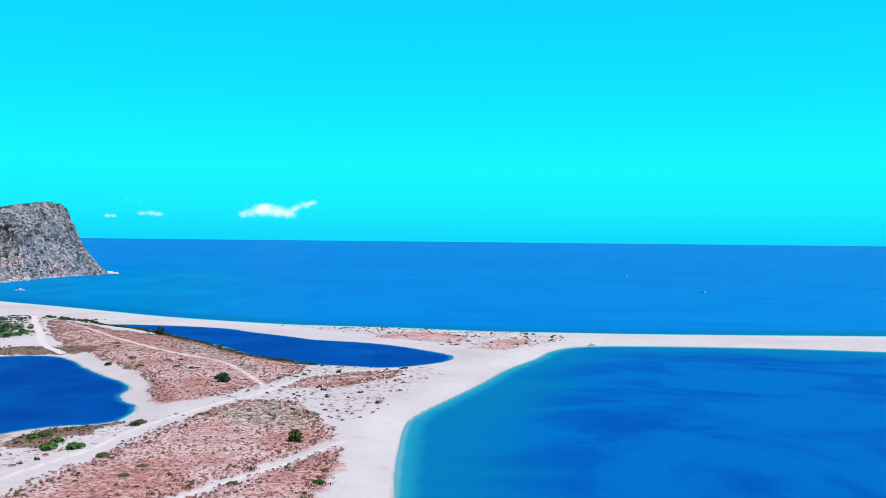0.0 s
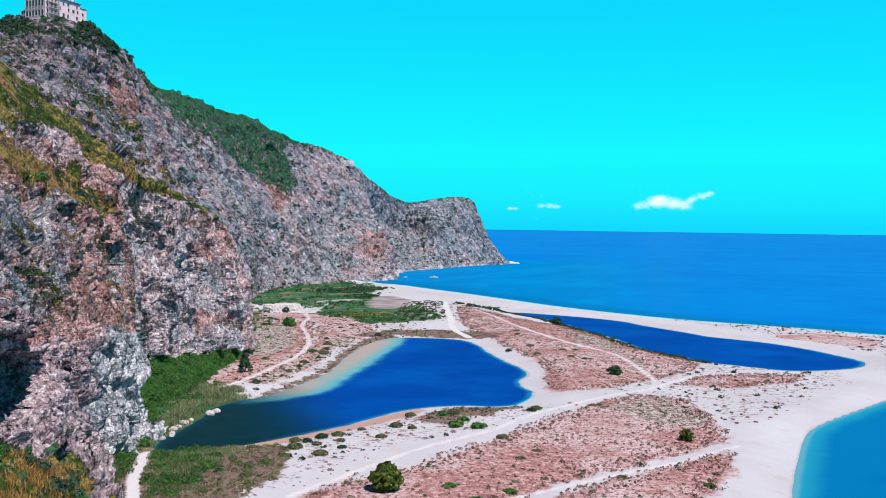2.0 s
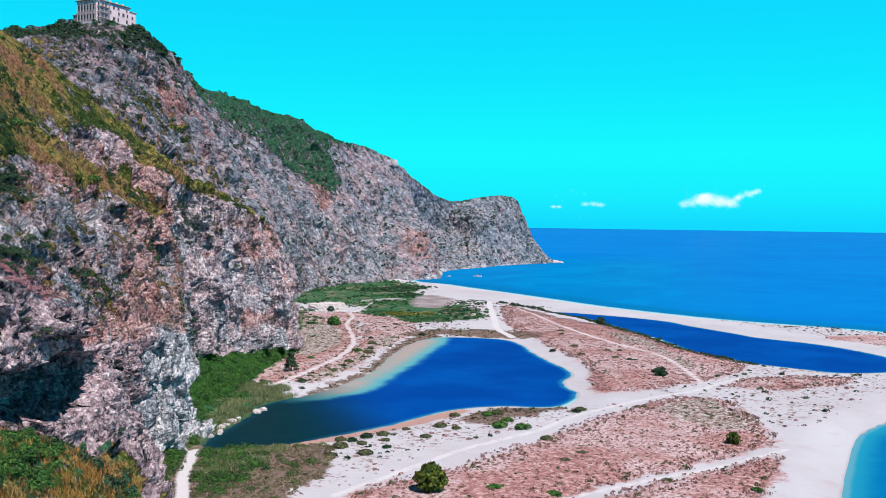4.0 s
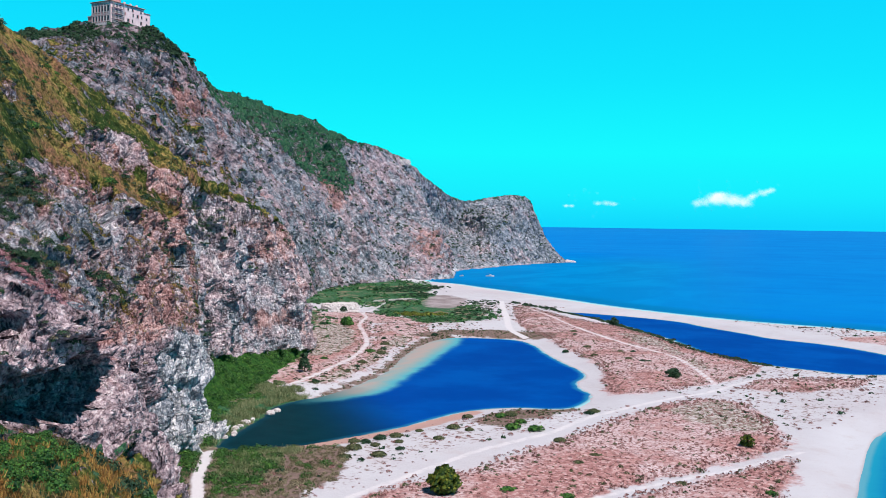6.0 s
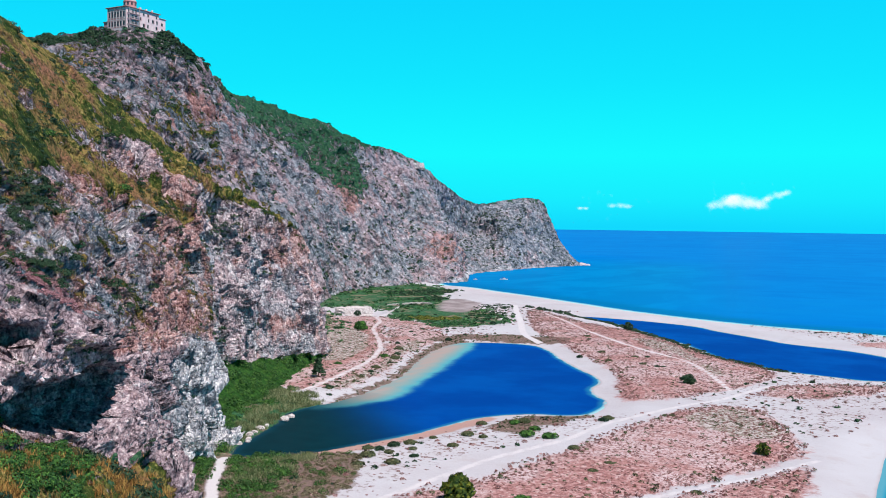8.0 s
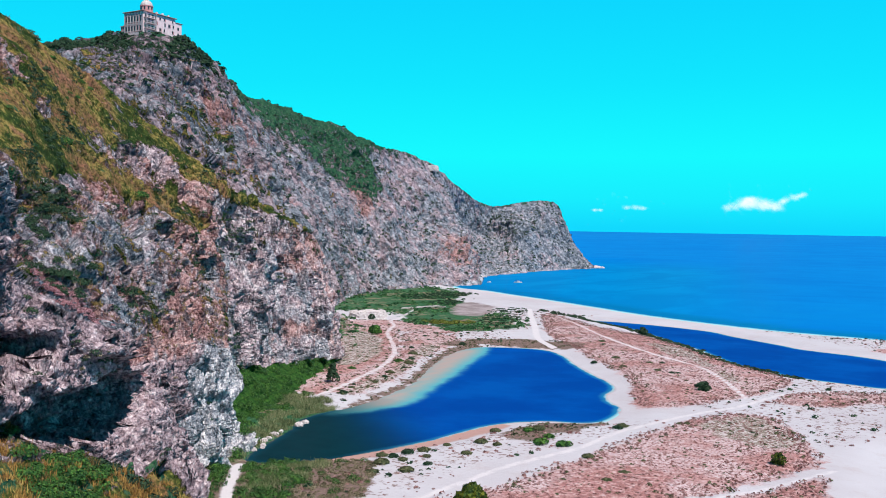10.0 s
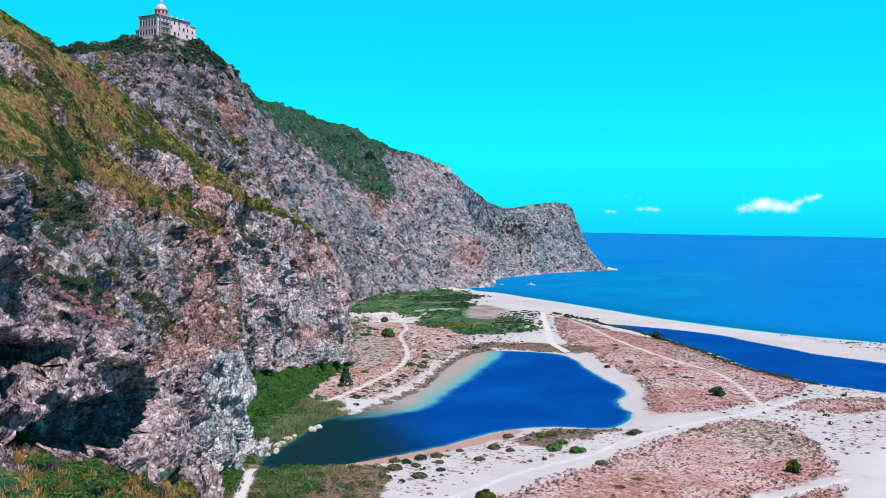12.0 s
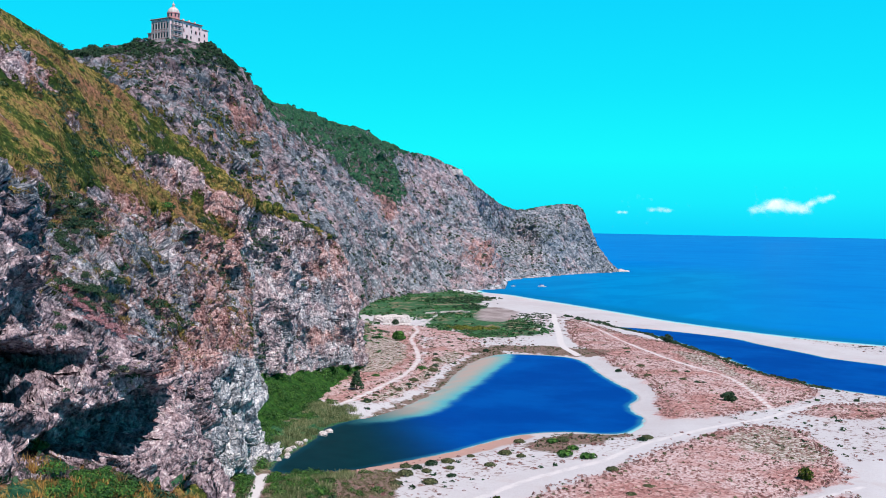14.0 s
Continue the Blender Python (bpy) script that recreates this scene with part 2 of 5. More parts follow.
    base = m.mix(m.step(mud, -2.0, 4.0), base, m.ramp(m.noise(14, 5, 0.6), (0.4, (0.24, 0.20, 0.20)), (0.6, (0.40, 0.35, 0.36))))
    m.colour(base)
    m.bump(m.math("ADD", fine, m.math("MULTIPLY", speck, 1.5)), 0.5, 0.25)
    return m.m


def water_material():
    m = Mat("sea_water", 0.22, 0.22, 0.81)
    d = m.attr("depth")
    swirl = m.noise(60, 5, 0.6, (1, 0.45, 1), 0.8)
    wide = m.noise(260, 5, 0.6, (0.5, 1, 1), 1.0)
    dd = m.math("ADD", d, m.math("MULTIPLY", m.math("SUBTRACT", m.noise(9, 5, 0.65), 0.5), m.step(d, 0.0, 6.0, 0.5, 5.0)))
    open_sea = m.mix(m.step(swirl, 0.34, 0.70), (0.0005, 0.172, 0.53), (0.0005, 0.19, 0.56))
    open_sea = m.mix(m.step(wide, 0.42, 0.66, 0.0, 0.5), open_sea, (0.0005, 0.150, 0.50))
    drift = m.noise(120, 5, 0.6, (0.8, 1.4, 1), 1.2)
    open_sea = m.mix(m.step(drift, 0.50, 0.66, 0.0, 0.5), open_sea, (0.0005, 0.135, 0.48))
    open_sea = m.mix(m.step(drift, 0.46, 0.34, 0.0, 0.6), open_sea, (0.001, 0.19, 0.54))
    cove = m.mix(m.step(m.noise(70, 5, 0.62, (1, 1.5, 1), 0.8), 0.42, 0.62), (0.0006, 0.12, 0.42), (0.0004, 0.072, 0.36))
    open_sea = m.mix(m.math("MULTIPLY", m.attr("lee"), 0.8), open_sea, m.mix(m.step(swirl, 0.4, 0.62), (0.0006, 0.18, 0.44), (0.0006, 0.22, 0.50)))
    open_sea = m.mix(m.attr("cove"), open_sea, cove)
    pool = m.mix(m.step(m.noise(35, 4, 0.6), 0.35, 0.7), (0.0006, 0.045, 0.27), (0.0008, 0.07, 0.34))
    pool = m.mix(m.attr("dark_end"), pool, (0.002, 0.028, 0.065))
    deep = m.mix(m.attr("pool"), open_sea, pool)
    shelf = m.mix(m.attr("pool"), (0.012, 0.26, 0.40), (0.015, 0.16, 0.33))
    teal = m.mix(m.attr("pool"), (0.001, 0.15, 0.36), pool)
    deep = m.mix(m.step(m.math("ADD", dd, m.math("MULTIPLY", m.math("SUBTRACT", drift, 0.5), 60.0)), 8.0, 46.0), teal, deep)
    col = m.mix(m.step(dd, 0.8, 7.0), shelf, deep)
    col = m.mix(m.step(dd, 0.1, m.math("SUBTRACT", 6.5, m.math("MULTIPLY", m.math("MAXIMUM", m.attr("pool"), m.attr("cove")), 5.1))), m.mix(m.attr("pool"), m.mix(m.attr("cove"), (0.30, 0.70, 0.76), (0.09, 0.32, 0.41)), (0.30, 0.42, 0.46)), col)
    sandy = m.step(m.math("ADD", m.attr("shelf"), m.math("MULTIPLY", m.math("SUBTRACT", m.noise(12, 5, 0.6), 0.5), 6.0)), -3.0, 12.0)
    col = m.mix(m.step(sandy, 0.0, 0.35), col, m.ramp(sandy, (0.0, (0.01, 0.16, 0.34)), (0.35, (0.09, 0.36, 0.42)), (0.7, (0.22, 0.34, 0.34)), (1.0, (0.38, 0.31, 0.285))))
    wave = m.math("ADD", m.noise(2.2, 4, 0.6, (0.55, 1.3, 1)), m.math("MULTIPLY", m.noise(9, 4, 0.6, (0.4, 1.2, 1)), 2.0))
    bump = m.node("ShaderNodeBump")
    bump.inputs["Distance"].default_value = 0.3
    m.put(bump.inputs["Strength"], m.attr("ripple"))
    m.put(bump.inputs["Height"], wave)
    body, gloss, fresnel, both = [m.node("ShaderNode" + k) for k in ("BsdfDiffuse", "BsdfGlossy", "Fresnel", "MixShader")]
    # green-black tone towards the lagoon's near end
    col = m.mix(m.math("MULTIPLY", m.attr("dark_end"), 0.92), col, m.mix(m.noise(6, 4, 0.6), (0.003, 0.02, 0.026), (0.004, 0.034, 0.044)))
    m.put(body.inputs["Color"], col)
    m.put(body.inputs["Normal"], bump.outputs[0])
    m.put(gloss.inputs["Normal"], bump.outputs[0])
    gloss.inputs["Roughness"].default_value = 0.25
    m.put(fresnel.inputs["Normal"], bump.outputs[0])
    fresnel.inputs["IOR"].default_value = 1.33
    m.put(both.inputs[0], m.math("MULTIPLY", fresnel.outputs[0], m.attr("mirror")))
    m.put(both.inputs[1], body.outputs[0])
    m.put(both.inputs[2], gloss.outputs[0])
    m.put(m.t.nodes["Material Output"].inputs[0], both.outputs[0])
    return m.m


def leaf_material(name, dark, mid, light, size=1.2):
    m = Mat(name, 0.8, 0.2)
    v = m.math("ADD", m.math("MULTIPLY", m.island(), 0.55), m.math("MULTIPLY", m.noise(size, 3, 0.6), 0.6))
    m.colour(m.ramp(v, (0.3, dark), (0.58, mid), (0.85, light)))
    return m.m


def plain_material(name, a, b, size=1.0, rough=0.85, bump=0.3, spec=0.25):
    m = Mat(name, rough, spec)
    n = m.noise(size, 5, 0.7)
    m.colour(m.mix(m.step(n, 0.3, 0.7), a, b))
    if bump:
        m.bump(n, bump, 0.1)
    return m.m


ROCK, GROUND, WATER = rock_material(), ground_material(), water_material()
LEAF = leaf_material("broad_leaves", (0.010, 0.038, 0.012), (0.03, 0.11, 0.022), (0.10, 0.23, 0.04), 4.0)
SCRUB = leaf_material("dark_scrub_leaves", (0.008, 0.026, 0.015), (0.020, 0.060, 0.030), (0.055, 0.100, 0.048), 5.0)
PINE = leaf_material("pine_needles", (0.010, 0.035, 0.010), (0.05, 0.09, 0.012), (0.17, 0.19, 0.02))
OLIVE = leaf_material("grey_green_leaves", (0.03, 0.05, 0.02), (0.08, 0.10, 0.045), (0.17, 0.17, 0.09))
HEATHER = leaf_material("red_brown_cushions", (0.17, 0.075, 0.07), (0.36, 0.18, 0.17), (0.52, 0.37, 0.36), 9.0)
STRAW = leaf_material("dry_straw", (0.09, 0.06, 0.02), (0.22, 0.15, 0.05), (0.34, 0.25, 0.10))
BARK = plain_material("bark", (0.05, 0.035, 0.025), (0.14, 0.10, 0.075), 0.4)
PALE_ROCK = plain_material("pale_boulder", (0.42, 0.36, 0.35), (0.78, 0.74, 0.74), 0.9, 0.9, 0.6)
PLASTER = plain_material("pink_plaster", (0.80, 0.58, 0.60), (0.92, 0.74, 0.75), 3.0)
PLASTER_RED = plain_material("rose_render", (0.55, 0.23, 0.24), (0.68, 0.36, 0.36), 3.0)
TRIM_STONE = plain_material("grey_stone_trim", (0.50, 0.40, 0.40), (0.66, 0.55, 0.54), 2.0)
DARK_PANE = plain_material("dark_window", (0.02, 0.025, 0.035), (0.05, 0.055, 0.07), 2.0, 0.2, 0.0, 0.5)
ROOF_TILE = plain_material("terracotta_roof", (0.33, 0.18, 0.14), (0.45, 0.27, 0.22), 0.8)
DOME_TILE = plain_material("dome_stone", (0.60, 0.56, 0.54), (0.72, 0.67, 0.65), 1.0)
WHITE_PAINT = plain_material("white_gelcoat", (0.78, 0.78, 0.78), (0.82, 0.82, 0.82), 1.0, 0.35, 0.0, 0.5)
BLUE_PAINT = plain_material("blue_canvas", (0.03, 0.08, 0.25), (0.05, 0.11, 0.32), 1.0)


# ---- geometry helpers ----
RNG = np.random.default_rng(7)
PERM = RNG.permutation(512)
VALUE = RNG.random(512) * 2 - 1


def lattice(p):
    """Smooth value noise, -1 to 1, at the points p (n, 3)."""
    i = np.floor(p).astype(np.int64)
    f = p - i
    f = f * f * f * (f * (f * 6 - 15) + 10)
    out = np.zeros(len(p))
    for dx in (0, 1):
        for dy in (0, 1):
            for dz in (0, 1):
                h = PERM[(PERM[(PERM[(i[:, 0] + dx) & 511] + i[:, 1] + dy) & 511] + i[:, 2] + dz) & 511]
                w = (f[:, 0] if dx else 1 - f[:, 0]) * (f[:, 1] if dy else 1 - f[:, 1]) * (f[:, 2] if dz else 1 - f[:, 2])
                out += VALUE[h] * w
    return out


def fbm(p, size, octaves=4, gain=0.5, ridged=False):
    out, amp, total = np.zeros(len(p)), 1.0, 0.0
    q = p / size
    for k in range(octaves):
        n = lattice(q + 17.3 * k)
        out += amp * ((1 - 2 * np.abs(n)) if ridged else n)
        total += amp
        amp *= gain
        q = q * 2.03
    return out / total


def spline(control, u):
    """Catmull-Rom through the control rows, at the parameters u (0 to len - 1)."""
    c = np.asarray(control, float)
    i = np.clip(np.floor(u).astype(int), 0, len(c) - 2)
    t = (u - i)[:, None]
    a, b, d, e = c[np.clip(i - 1, 0, None)], c[i], c[i + 1], c[np.clip(i + 2, None, len(c) - 1)]
    return 0.5 * (2 * b + (d - a) * t + (2 * a - 5 * b + 4 * d - e) * t ** 2 + (3 * b - a - 3 * d + e) * t ** 3)


def curve_line(points, closed=False, each=6):
    """A smooth line through plan points."""
    c = np.asarray(points, float)
    if closed:
        c = np.vstack([c[-1:], c, c[:2]])
        return spline(c, np.arange(1, len(c) - 2, 1 / each))
    return spline(c, np.linspace(0, len(c) - 1, (len(c) - 1) * each + 1))


def line_distance(x, y, line, closed=False):
    line = np.asarray(line, float)
    best = np.full(x.shape, 1e9)
    ends = np.roll(line, -1, 0) if closed else line[1:]
    for (ax, ay), (bx, by) in zip(line, ends):
        ex, ey = bx - ax, by - ay
        t = np.clip(((x - ax) * ex + (y - ay) * ey) / (ex * ex + ey * ey + 1e-9), 0, 1)
        best = np.minimum(best, (x - ax - t * ex) ** 2 + (y - ay - t * ey) ** 2)
    return np.sqrt(best)


def inside_distance(x, y, ring):
    """Metres to the ring's edge, positive inside it."""
    ring = np.asarray(ring, float)
    odd = np.zeros(x.shape, bool)
    for (ax, ay), (bx, by) in zip(ring, np.roll(ring, -1, 0)):
        if ay != by:
            odd ^= ((ay > y) != (by > y)) & (x < (bx - ax) * (y - ay) / (by - ay) + ax)
    return np.where(odd, 1, -1) * line_distance(x, y, ring, True)


def mesh_from(name, verts, faces, material, smooth=True, attributes=()):
    """A mesh from arrays: verts (n, 3), faces (m, 3 or 4)."""
    verts, faces = np.asarray(verts, np.float32), np.asarray(faces, np.int32)
    me = bpy.data.meshes.new(name)
    me.vertices.add(len(verts))
    me.vertices.foreach_set("co", verts.ravel())
    k = faces.shape[1]
    me.loops.add(faces.size)
    me.loops.foreach_set("vertex_index", faces.ravel())
    me.polygons.add(len(faces))
    me.polygons.foreach_set("loop_start", np.arange(0, faces.size, k, dtype=np.int32))
    me.polygons.foreach_set("use_smooth", np.full(len(faces), smooth))
    for key, values in attributes:
        a = me.attributes.new(key, "FLOAT", "POINT")
        a.data.foreach_set("value", np.asarray(values, np.float32).ravel())
    me.materials.append(material)
    me.update(calc_edges=True)
    return me


def grid_faces(nu, nv):
    i = np.arange(nu - 1)[:, None] * nv + np.arange(nv - 1)[None, :]
    return np.stack([i, i + nv, i + nv + 1, i + 1], -1).reshape(-1, 4)


def part(name, bm, material, parent, label=""):
    """Links a bmesh as one mesh object under a thing or a part."""
    me = bpy.data.meshes.new(name)
    bm.to_mesh(me)
    bm.free()
    me.materials.append(material)
    ob = new(name, me)
    ob.parent = parent
    return tagged(ob, label)


def thing(name, at, label, category, group=""):
    ob = new(name)
    ob.matrix_basis = pose(*at)
    return tagged(ob, label, category, group)


def box(x0, y0, z0, x1, y1, z1, bevel=0.0, bm=None):
    bm = bm or bmesh.new()
    made = bmesh.ops.create_cube(bm, size=1)["verts"]
    for v in made:
        v.co = Vector((x0 + (v.co.x + 0.5) * (x1 - x0), y0 + (v.co.y + 0.5) * (y1 - y0), z0 + (v.co.z + 0.5) * (z1 - z0)))
    if bevel:
        bmesh.ops.bevel(bm, geom=list({e for v in made for e in v.link_edges}), offset=bevel, segments=1, affect="EDGES")
    return bm


def lathe(profile, n=20, bm=None):
    """A turned form from (radius, z) rows."""
    bm = bm or bmesh.new()
    rings = [[bm.verts.new((r * math.cos(2 * math.pi * k / n), r * math.sin(2 * math.pi * k / n), z)) for k in range(n)] for r, z in profile]
    for a, b in zip(rings, rings[1:]):
        for k in range(n):
            bm.faces.new((a[k], a[(k + 1) % n], b[(k + 1) % n], b[k]))
    bm.faces.new(rings[-1])
    bm.faces.new(rings[0][::-1])
    return bm


def smoothstep(x, a, b):
    t = np.clip((x - a) / (b - a), 0, 1)
    return t * t * (3 - 2 * t)


def between(x, a, b, soft=0.1):
    return smoothstep(x, a, a + soft) * (1 - smoothstep(x, b - soft, b))


# ---- plan of the shore ----
BAY = [(-8, -300), (-12, 60), (-12, 150), (-12, 189), (-13, 224), (-13, 262), (-10, 279), (-1, 306), (10, 338), (22, 376), (37, 412),
       (47, 440), (66, 461), (112, 465), (166, 461), (230, 449), (340, 440), (470, 445)]
OUTER = [(470, 520), (340, 523), (242, 524), (125, 521), (63, 524), (15, 528), (-34, 543), (-104, 557), (-183, 596), (-246, 642), (-302, 683), (-345, 712),
         (-382, 739), (-415, 752), (-448, 792)]
LAND = np.vstack([curve_line(BAY), curve_line(OUTER), [(-640, 800), (-640, -300)]])
LAGOON = curve_line([(-150, 171), (-139, 180), (-132, 196), (-126, 214), (-121, 240), (-111, 254), (-102, 257), (-96, 262), (-95, 272), (-98, 286),
                     (-105, 295), (-110, 306), (-111, 318), (-117, 330), (-130, 346), (-146, 367), (-159, 387), (-174, 401), (-190, 400), (-204, 391),
                     (-204, 368), (-193, 331), (-178, 293), (-171, 262), (-169, 240), (-172, 228), (-171, 217), (-165, 204), (-161, 192), (-156, 177)], True, 4)
TARN = curve_line([(-204, 546), (-166, 543), (-130, 530), (-113, 513), (-84, 489), (-71, 477), (-47, 468), (-29, 455), (-11, 434), (-1, 418),
                   (-3, 400), (-15, 385), (-28, 378), (-42, 381), (-57, 385), (-73, 396), (-90, 412), (-112, 445), (-133, 470), (-152, 495), (-176, 522)], True, 4)
SHELF = curve_line([(-170, 224), (-160, 238), (-156, 255), (-163, 280), (-171, 311), (-182, 346), (-192, 380), (-204, 398), (-214, 370), (-200, 325), (-184, 285), (-178, 250)], True, 4)

HEATHS = [
    [(-98, 150), (-90, 182), (-84, 209), (-80, 232), (-75, 262), (-67, 287), (-58, 293), (-50, 290), (-40, 271), (-33, 252), (-31, 238), (-44, 207), (-56, 182), (-66, 150)],
    [(-30, 227), (-27, 222), (-25, 205), (-27, 180), (-34, 145), (-60, 145), (-48, 190)],
    [(-90, 284), (-115, 342), (-161, 404), (-198, 458), (-228, 520), (-243, 560), (-225, 545), (-183, 500), (-145, 474), (-104, 427), (-77, 394), (-57, 362), (-68, 318)],
    [(-58, 318), (-52, 343), (-38, 352), (-20, 360), (-24, 338), (-40, 318)],
    [(-42, 482), (-25, 508), (-1, 500), (8, 478), (2, 452), (-14, 466)],
    [(12, 437), (18, 468), (38, 486), (38, 460), (24, 432)],
    [(-330, 436), (-300, 462), (-262, 448), (-236, 432), (-250, 418), (-300, 416)],
    [(-184, 250), (-178, 262), (-186, 293), (-202, 335), (-214, 380), (-228, 415), (-258, 415), (-242, 382), (-222, 348), (-204, 305), (-192, 270)],
    [(-305, 410), (-280, 425), (-262, 410), (-237, 375), (-217, 342), (-201, 305), (-191, 268), (-186, 246), (-196, 246), (-214, 262), (-238, 318), (-262, 350)],
]
RUST = [[(-95, 290), (-118, 342), (-162, 400), (-170, 395), (-125, 350), (-86, 300)], [(-80, 150), (-74, 205), (-62, 210), (-50, 180), (-60, 150)],
        [(-36, 246), (-30, 236), (-40, 212), (-26, 190), (-25, 222)], [(-150, 440), (-185, 492), (-140, 462), (-80, 385), (-75, 375)],
        [(-285, 420), (-262, 405), (-236, 362), (-216, 320), (-204, 288), (-214, 285), (-240, 330), (-270, 380)]]
OLIVES = [[(-288, 402), (-262, 396), (-230, 350), (-213, 308), (-226, 300), (-255, 348)], [(-184, 250), (-178, 262), (-186, 293), (-202, 335), (-214, 375), (-225, 372), (-212, 340), (-196, 300)], [(-68, 265), (-60, 291), (-45, 280), (-36, 255), (-48, 246)], [(-95, 380), (-140, 440), (-120, 440), (-70, 350), (-80, 350)]]
SPARSE = [[(-132, 160), (-124, 200), (-112, 228), (-92, 262), (-80, 262), (-92, 222), (-103, 190), (-108, 150)], [(-75, 300), (-48, 385), (-8, 375), (-20, 300), (-38, 255)],
          [(-100, 545), (-30, 530), (30, 515), (60, 490), (20, 430), (-20, 470)], [(-270, 560), (-215, 560), (-205, 470), (-250, 470)],
          [(-300, 400), (-205, 430), (-180, 270), (-176, 240), (-205, 250)], [(-320, 440), (-250, 465), (-215, 440), (-230, 400), (-300, 410)]]
MARSH = [[(-128, 118), (-146, 160), (-154, 176), (-159, 192), (-163, 205), (-169, 218), (-170, 232), (-184, 240), (-206, 252), (-228, 296), (-240, 330), (-262, 345), (-250, 300), (-215, 240), (-190, 190), (-165, 140)],
         [(-372, 482), (-345, 512), (-320, 500), (-296, 470), (-262, 446), (-236, 440), (-222, 462), (-232, 500), (-262, 530), (-292, 556), (-306, 590), (-340, 612), (-362, 672), (-410, 720), (-445, 700), (-430, 580), (-400, 520)], [(-250, 345), (-262, 352), (-300, 420), (-340, 470), (-350, 462), (-300, 380)]]
BROWN = [[(-222, 378), (-216, 412), (-190, 425), (-165, 424), (-158, 408), (-172, 404), (-200, 401), (-211, 388)],
         [(-204, 396), (-203, 368), (-192, 331), (-177, 293), (-170, 262), (-168, 238), (-172, 236), (-176, 262), (-183, 293), (-198, 331), (-210, 368), (-213, 396)],
         [(-110, 226), (-98, 226), (-93, 262), (-100, 258), (-110, 248)],
         [(-150, 148), (-152, 172), (-137, 181), (-124, 185), (-113, 168), (-108, 148), (-106, 122), (-132, 118)]]
MUD = [[(-295, 525), (-327, 603), (-308, 600), (-282, 568), (-268, 518)]]
WAYS = [(0.9, [(-100, 150), (-95, 194), (-87, 222), (-84, 249), (-77, 273), (-66, 300), (-55, 338), (-40, 356)]), (0.9, [(-250, 560), (-219, 532), (-160, 450), (-115, 398), (-92, 374), (-66, 322)]),
        (0.7, [(-27, 236), (-37, 214), (-45, 200), (-58, 175), (-70, 150)]), (1.0, [(-186, 240), (-192, 268), (-203, 305), (-219, 340), (-239, 370), (-265, 405), (-282, 438), (-296, 456), (-307, 487), (-337, 556)]),
        (1.7, [(-265, 583), (-243, 537), (-220, 491), (-190, 430), (-172, 407)]), (1.25, [(-151, 168), (-149, 164), (-144, 158), (-136, 147), (-126, 136), (-116, 124)])]


def union(x, y, rings):
    return np.max([inside_distance(x, y, curve_line(r, True, 3)) for r in rings], axis=0)


def shore_distance(x, y):
    """Metres to the nearest water's edge, positive on land; and the lagoons' own."""
    pools = np.maximum(inside_distance(x, y, LAGOON), inside_distance(x, y, TARN))
    return np.minimum(inside_distance(x, y, LAND), -pools), pools


def ground_height(x, y, s=None):
    if s is None:
        s = shore_distance(x, y)[0]
    p = np.stack([x, y, np.zeros_like(x)], -1)
    z = np.where(s > 0, 1.3 * smoothstep(s, 0, 14), np.maximum(-5, 0.14 * s))
    return z + np.clip(s / 12, 0, 1) * (0.35 * fbm(p, 22, 3) + 0.14 * fbm(p, 5, 3))


# ---- ground ----
def ground_sheet():
    xs = np.concatenate([np.arange(-640, -456, 12), np.arange(-456, -166, 2.0), np.arange(-166, -104, 1.0), np.arange(-104, 250, 2.0), np.arange(250, 482, 6)])
    ys = np.concatenate([np.arange(-320, 110, 15), np.arange(110, 185, 1.0), np.arange(185, 350, 1.5), np.arange(350, 830, 2.2)])
    gx, gy = [a.ravel() for a in np.meshgrid(xs, ys, indexing="ij")]
    s, pools = shore_distance(gx, gy)
    z = ground_height(gx, gy, s)
    heath = union(gx, gy, HEATHS)
    z += 0.4 * smoothstep(heath, 0, 8)
    ways = np.max([w - line_distance(gx, gy, curve_line(l)) for w, l in WAYS], axis=0)
    rim = np.minimum(7 - line_distance(gx, gy, curve_line([(-150, 170), (-139, 179), (-132, 195), (-125, 214), (-120, 238)])), 4)
    rust = np.clip(union(gx, gy, RUST) / 6, -0.4, 1)
    olive = np.clip(union(gx, gy, OLIVES) / 8 + 0.3, 0, 1)
    me = mesh_from("ground", np.stack([gx, gy, z], -1), grid_faces(len(xs), len(ys)), GROUND, True,
                   [("shore", np.clip(s, -5, 20)), ("rim", np.clip(rim, -9, 9)), ("heath", np.clip(heath, -12, 12)), ("rust", rust), ("olive", olive),
                    ("sparse", np.clip(union(gx, gy, SPARSE), -12, 12)), ("way", np.clip(ways, -9, 9)), ("marsh", np.clip(union(gx, gy, MARSH) * np.where(gy < 345, 3, 1), -14, 14)),
                    ("brown", np.clip(union(gx, gy, BROWN), -9, 9)), ("mud", np.clip(union(gx, gy, MUD), -9, 9))])
    tagged(new("ground", me), "pale pinkish sand spit with red-brown heath and trodden paths", "ground", kind="structure")


ground_sheet()


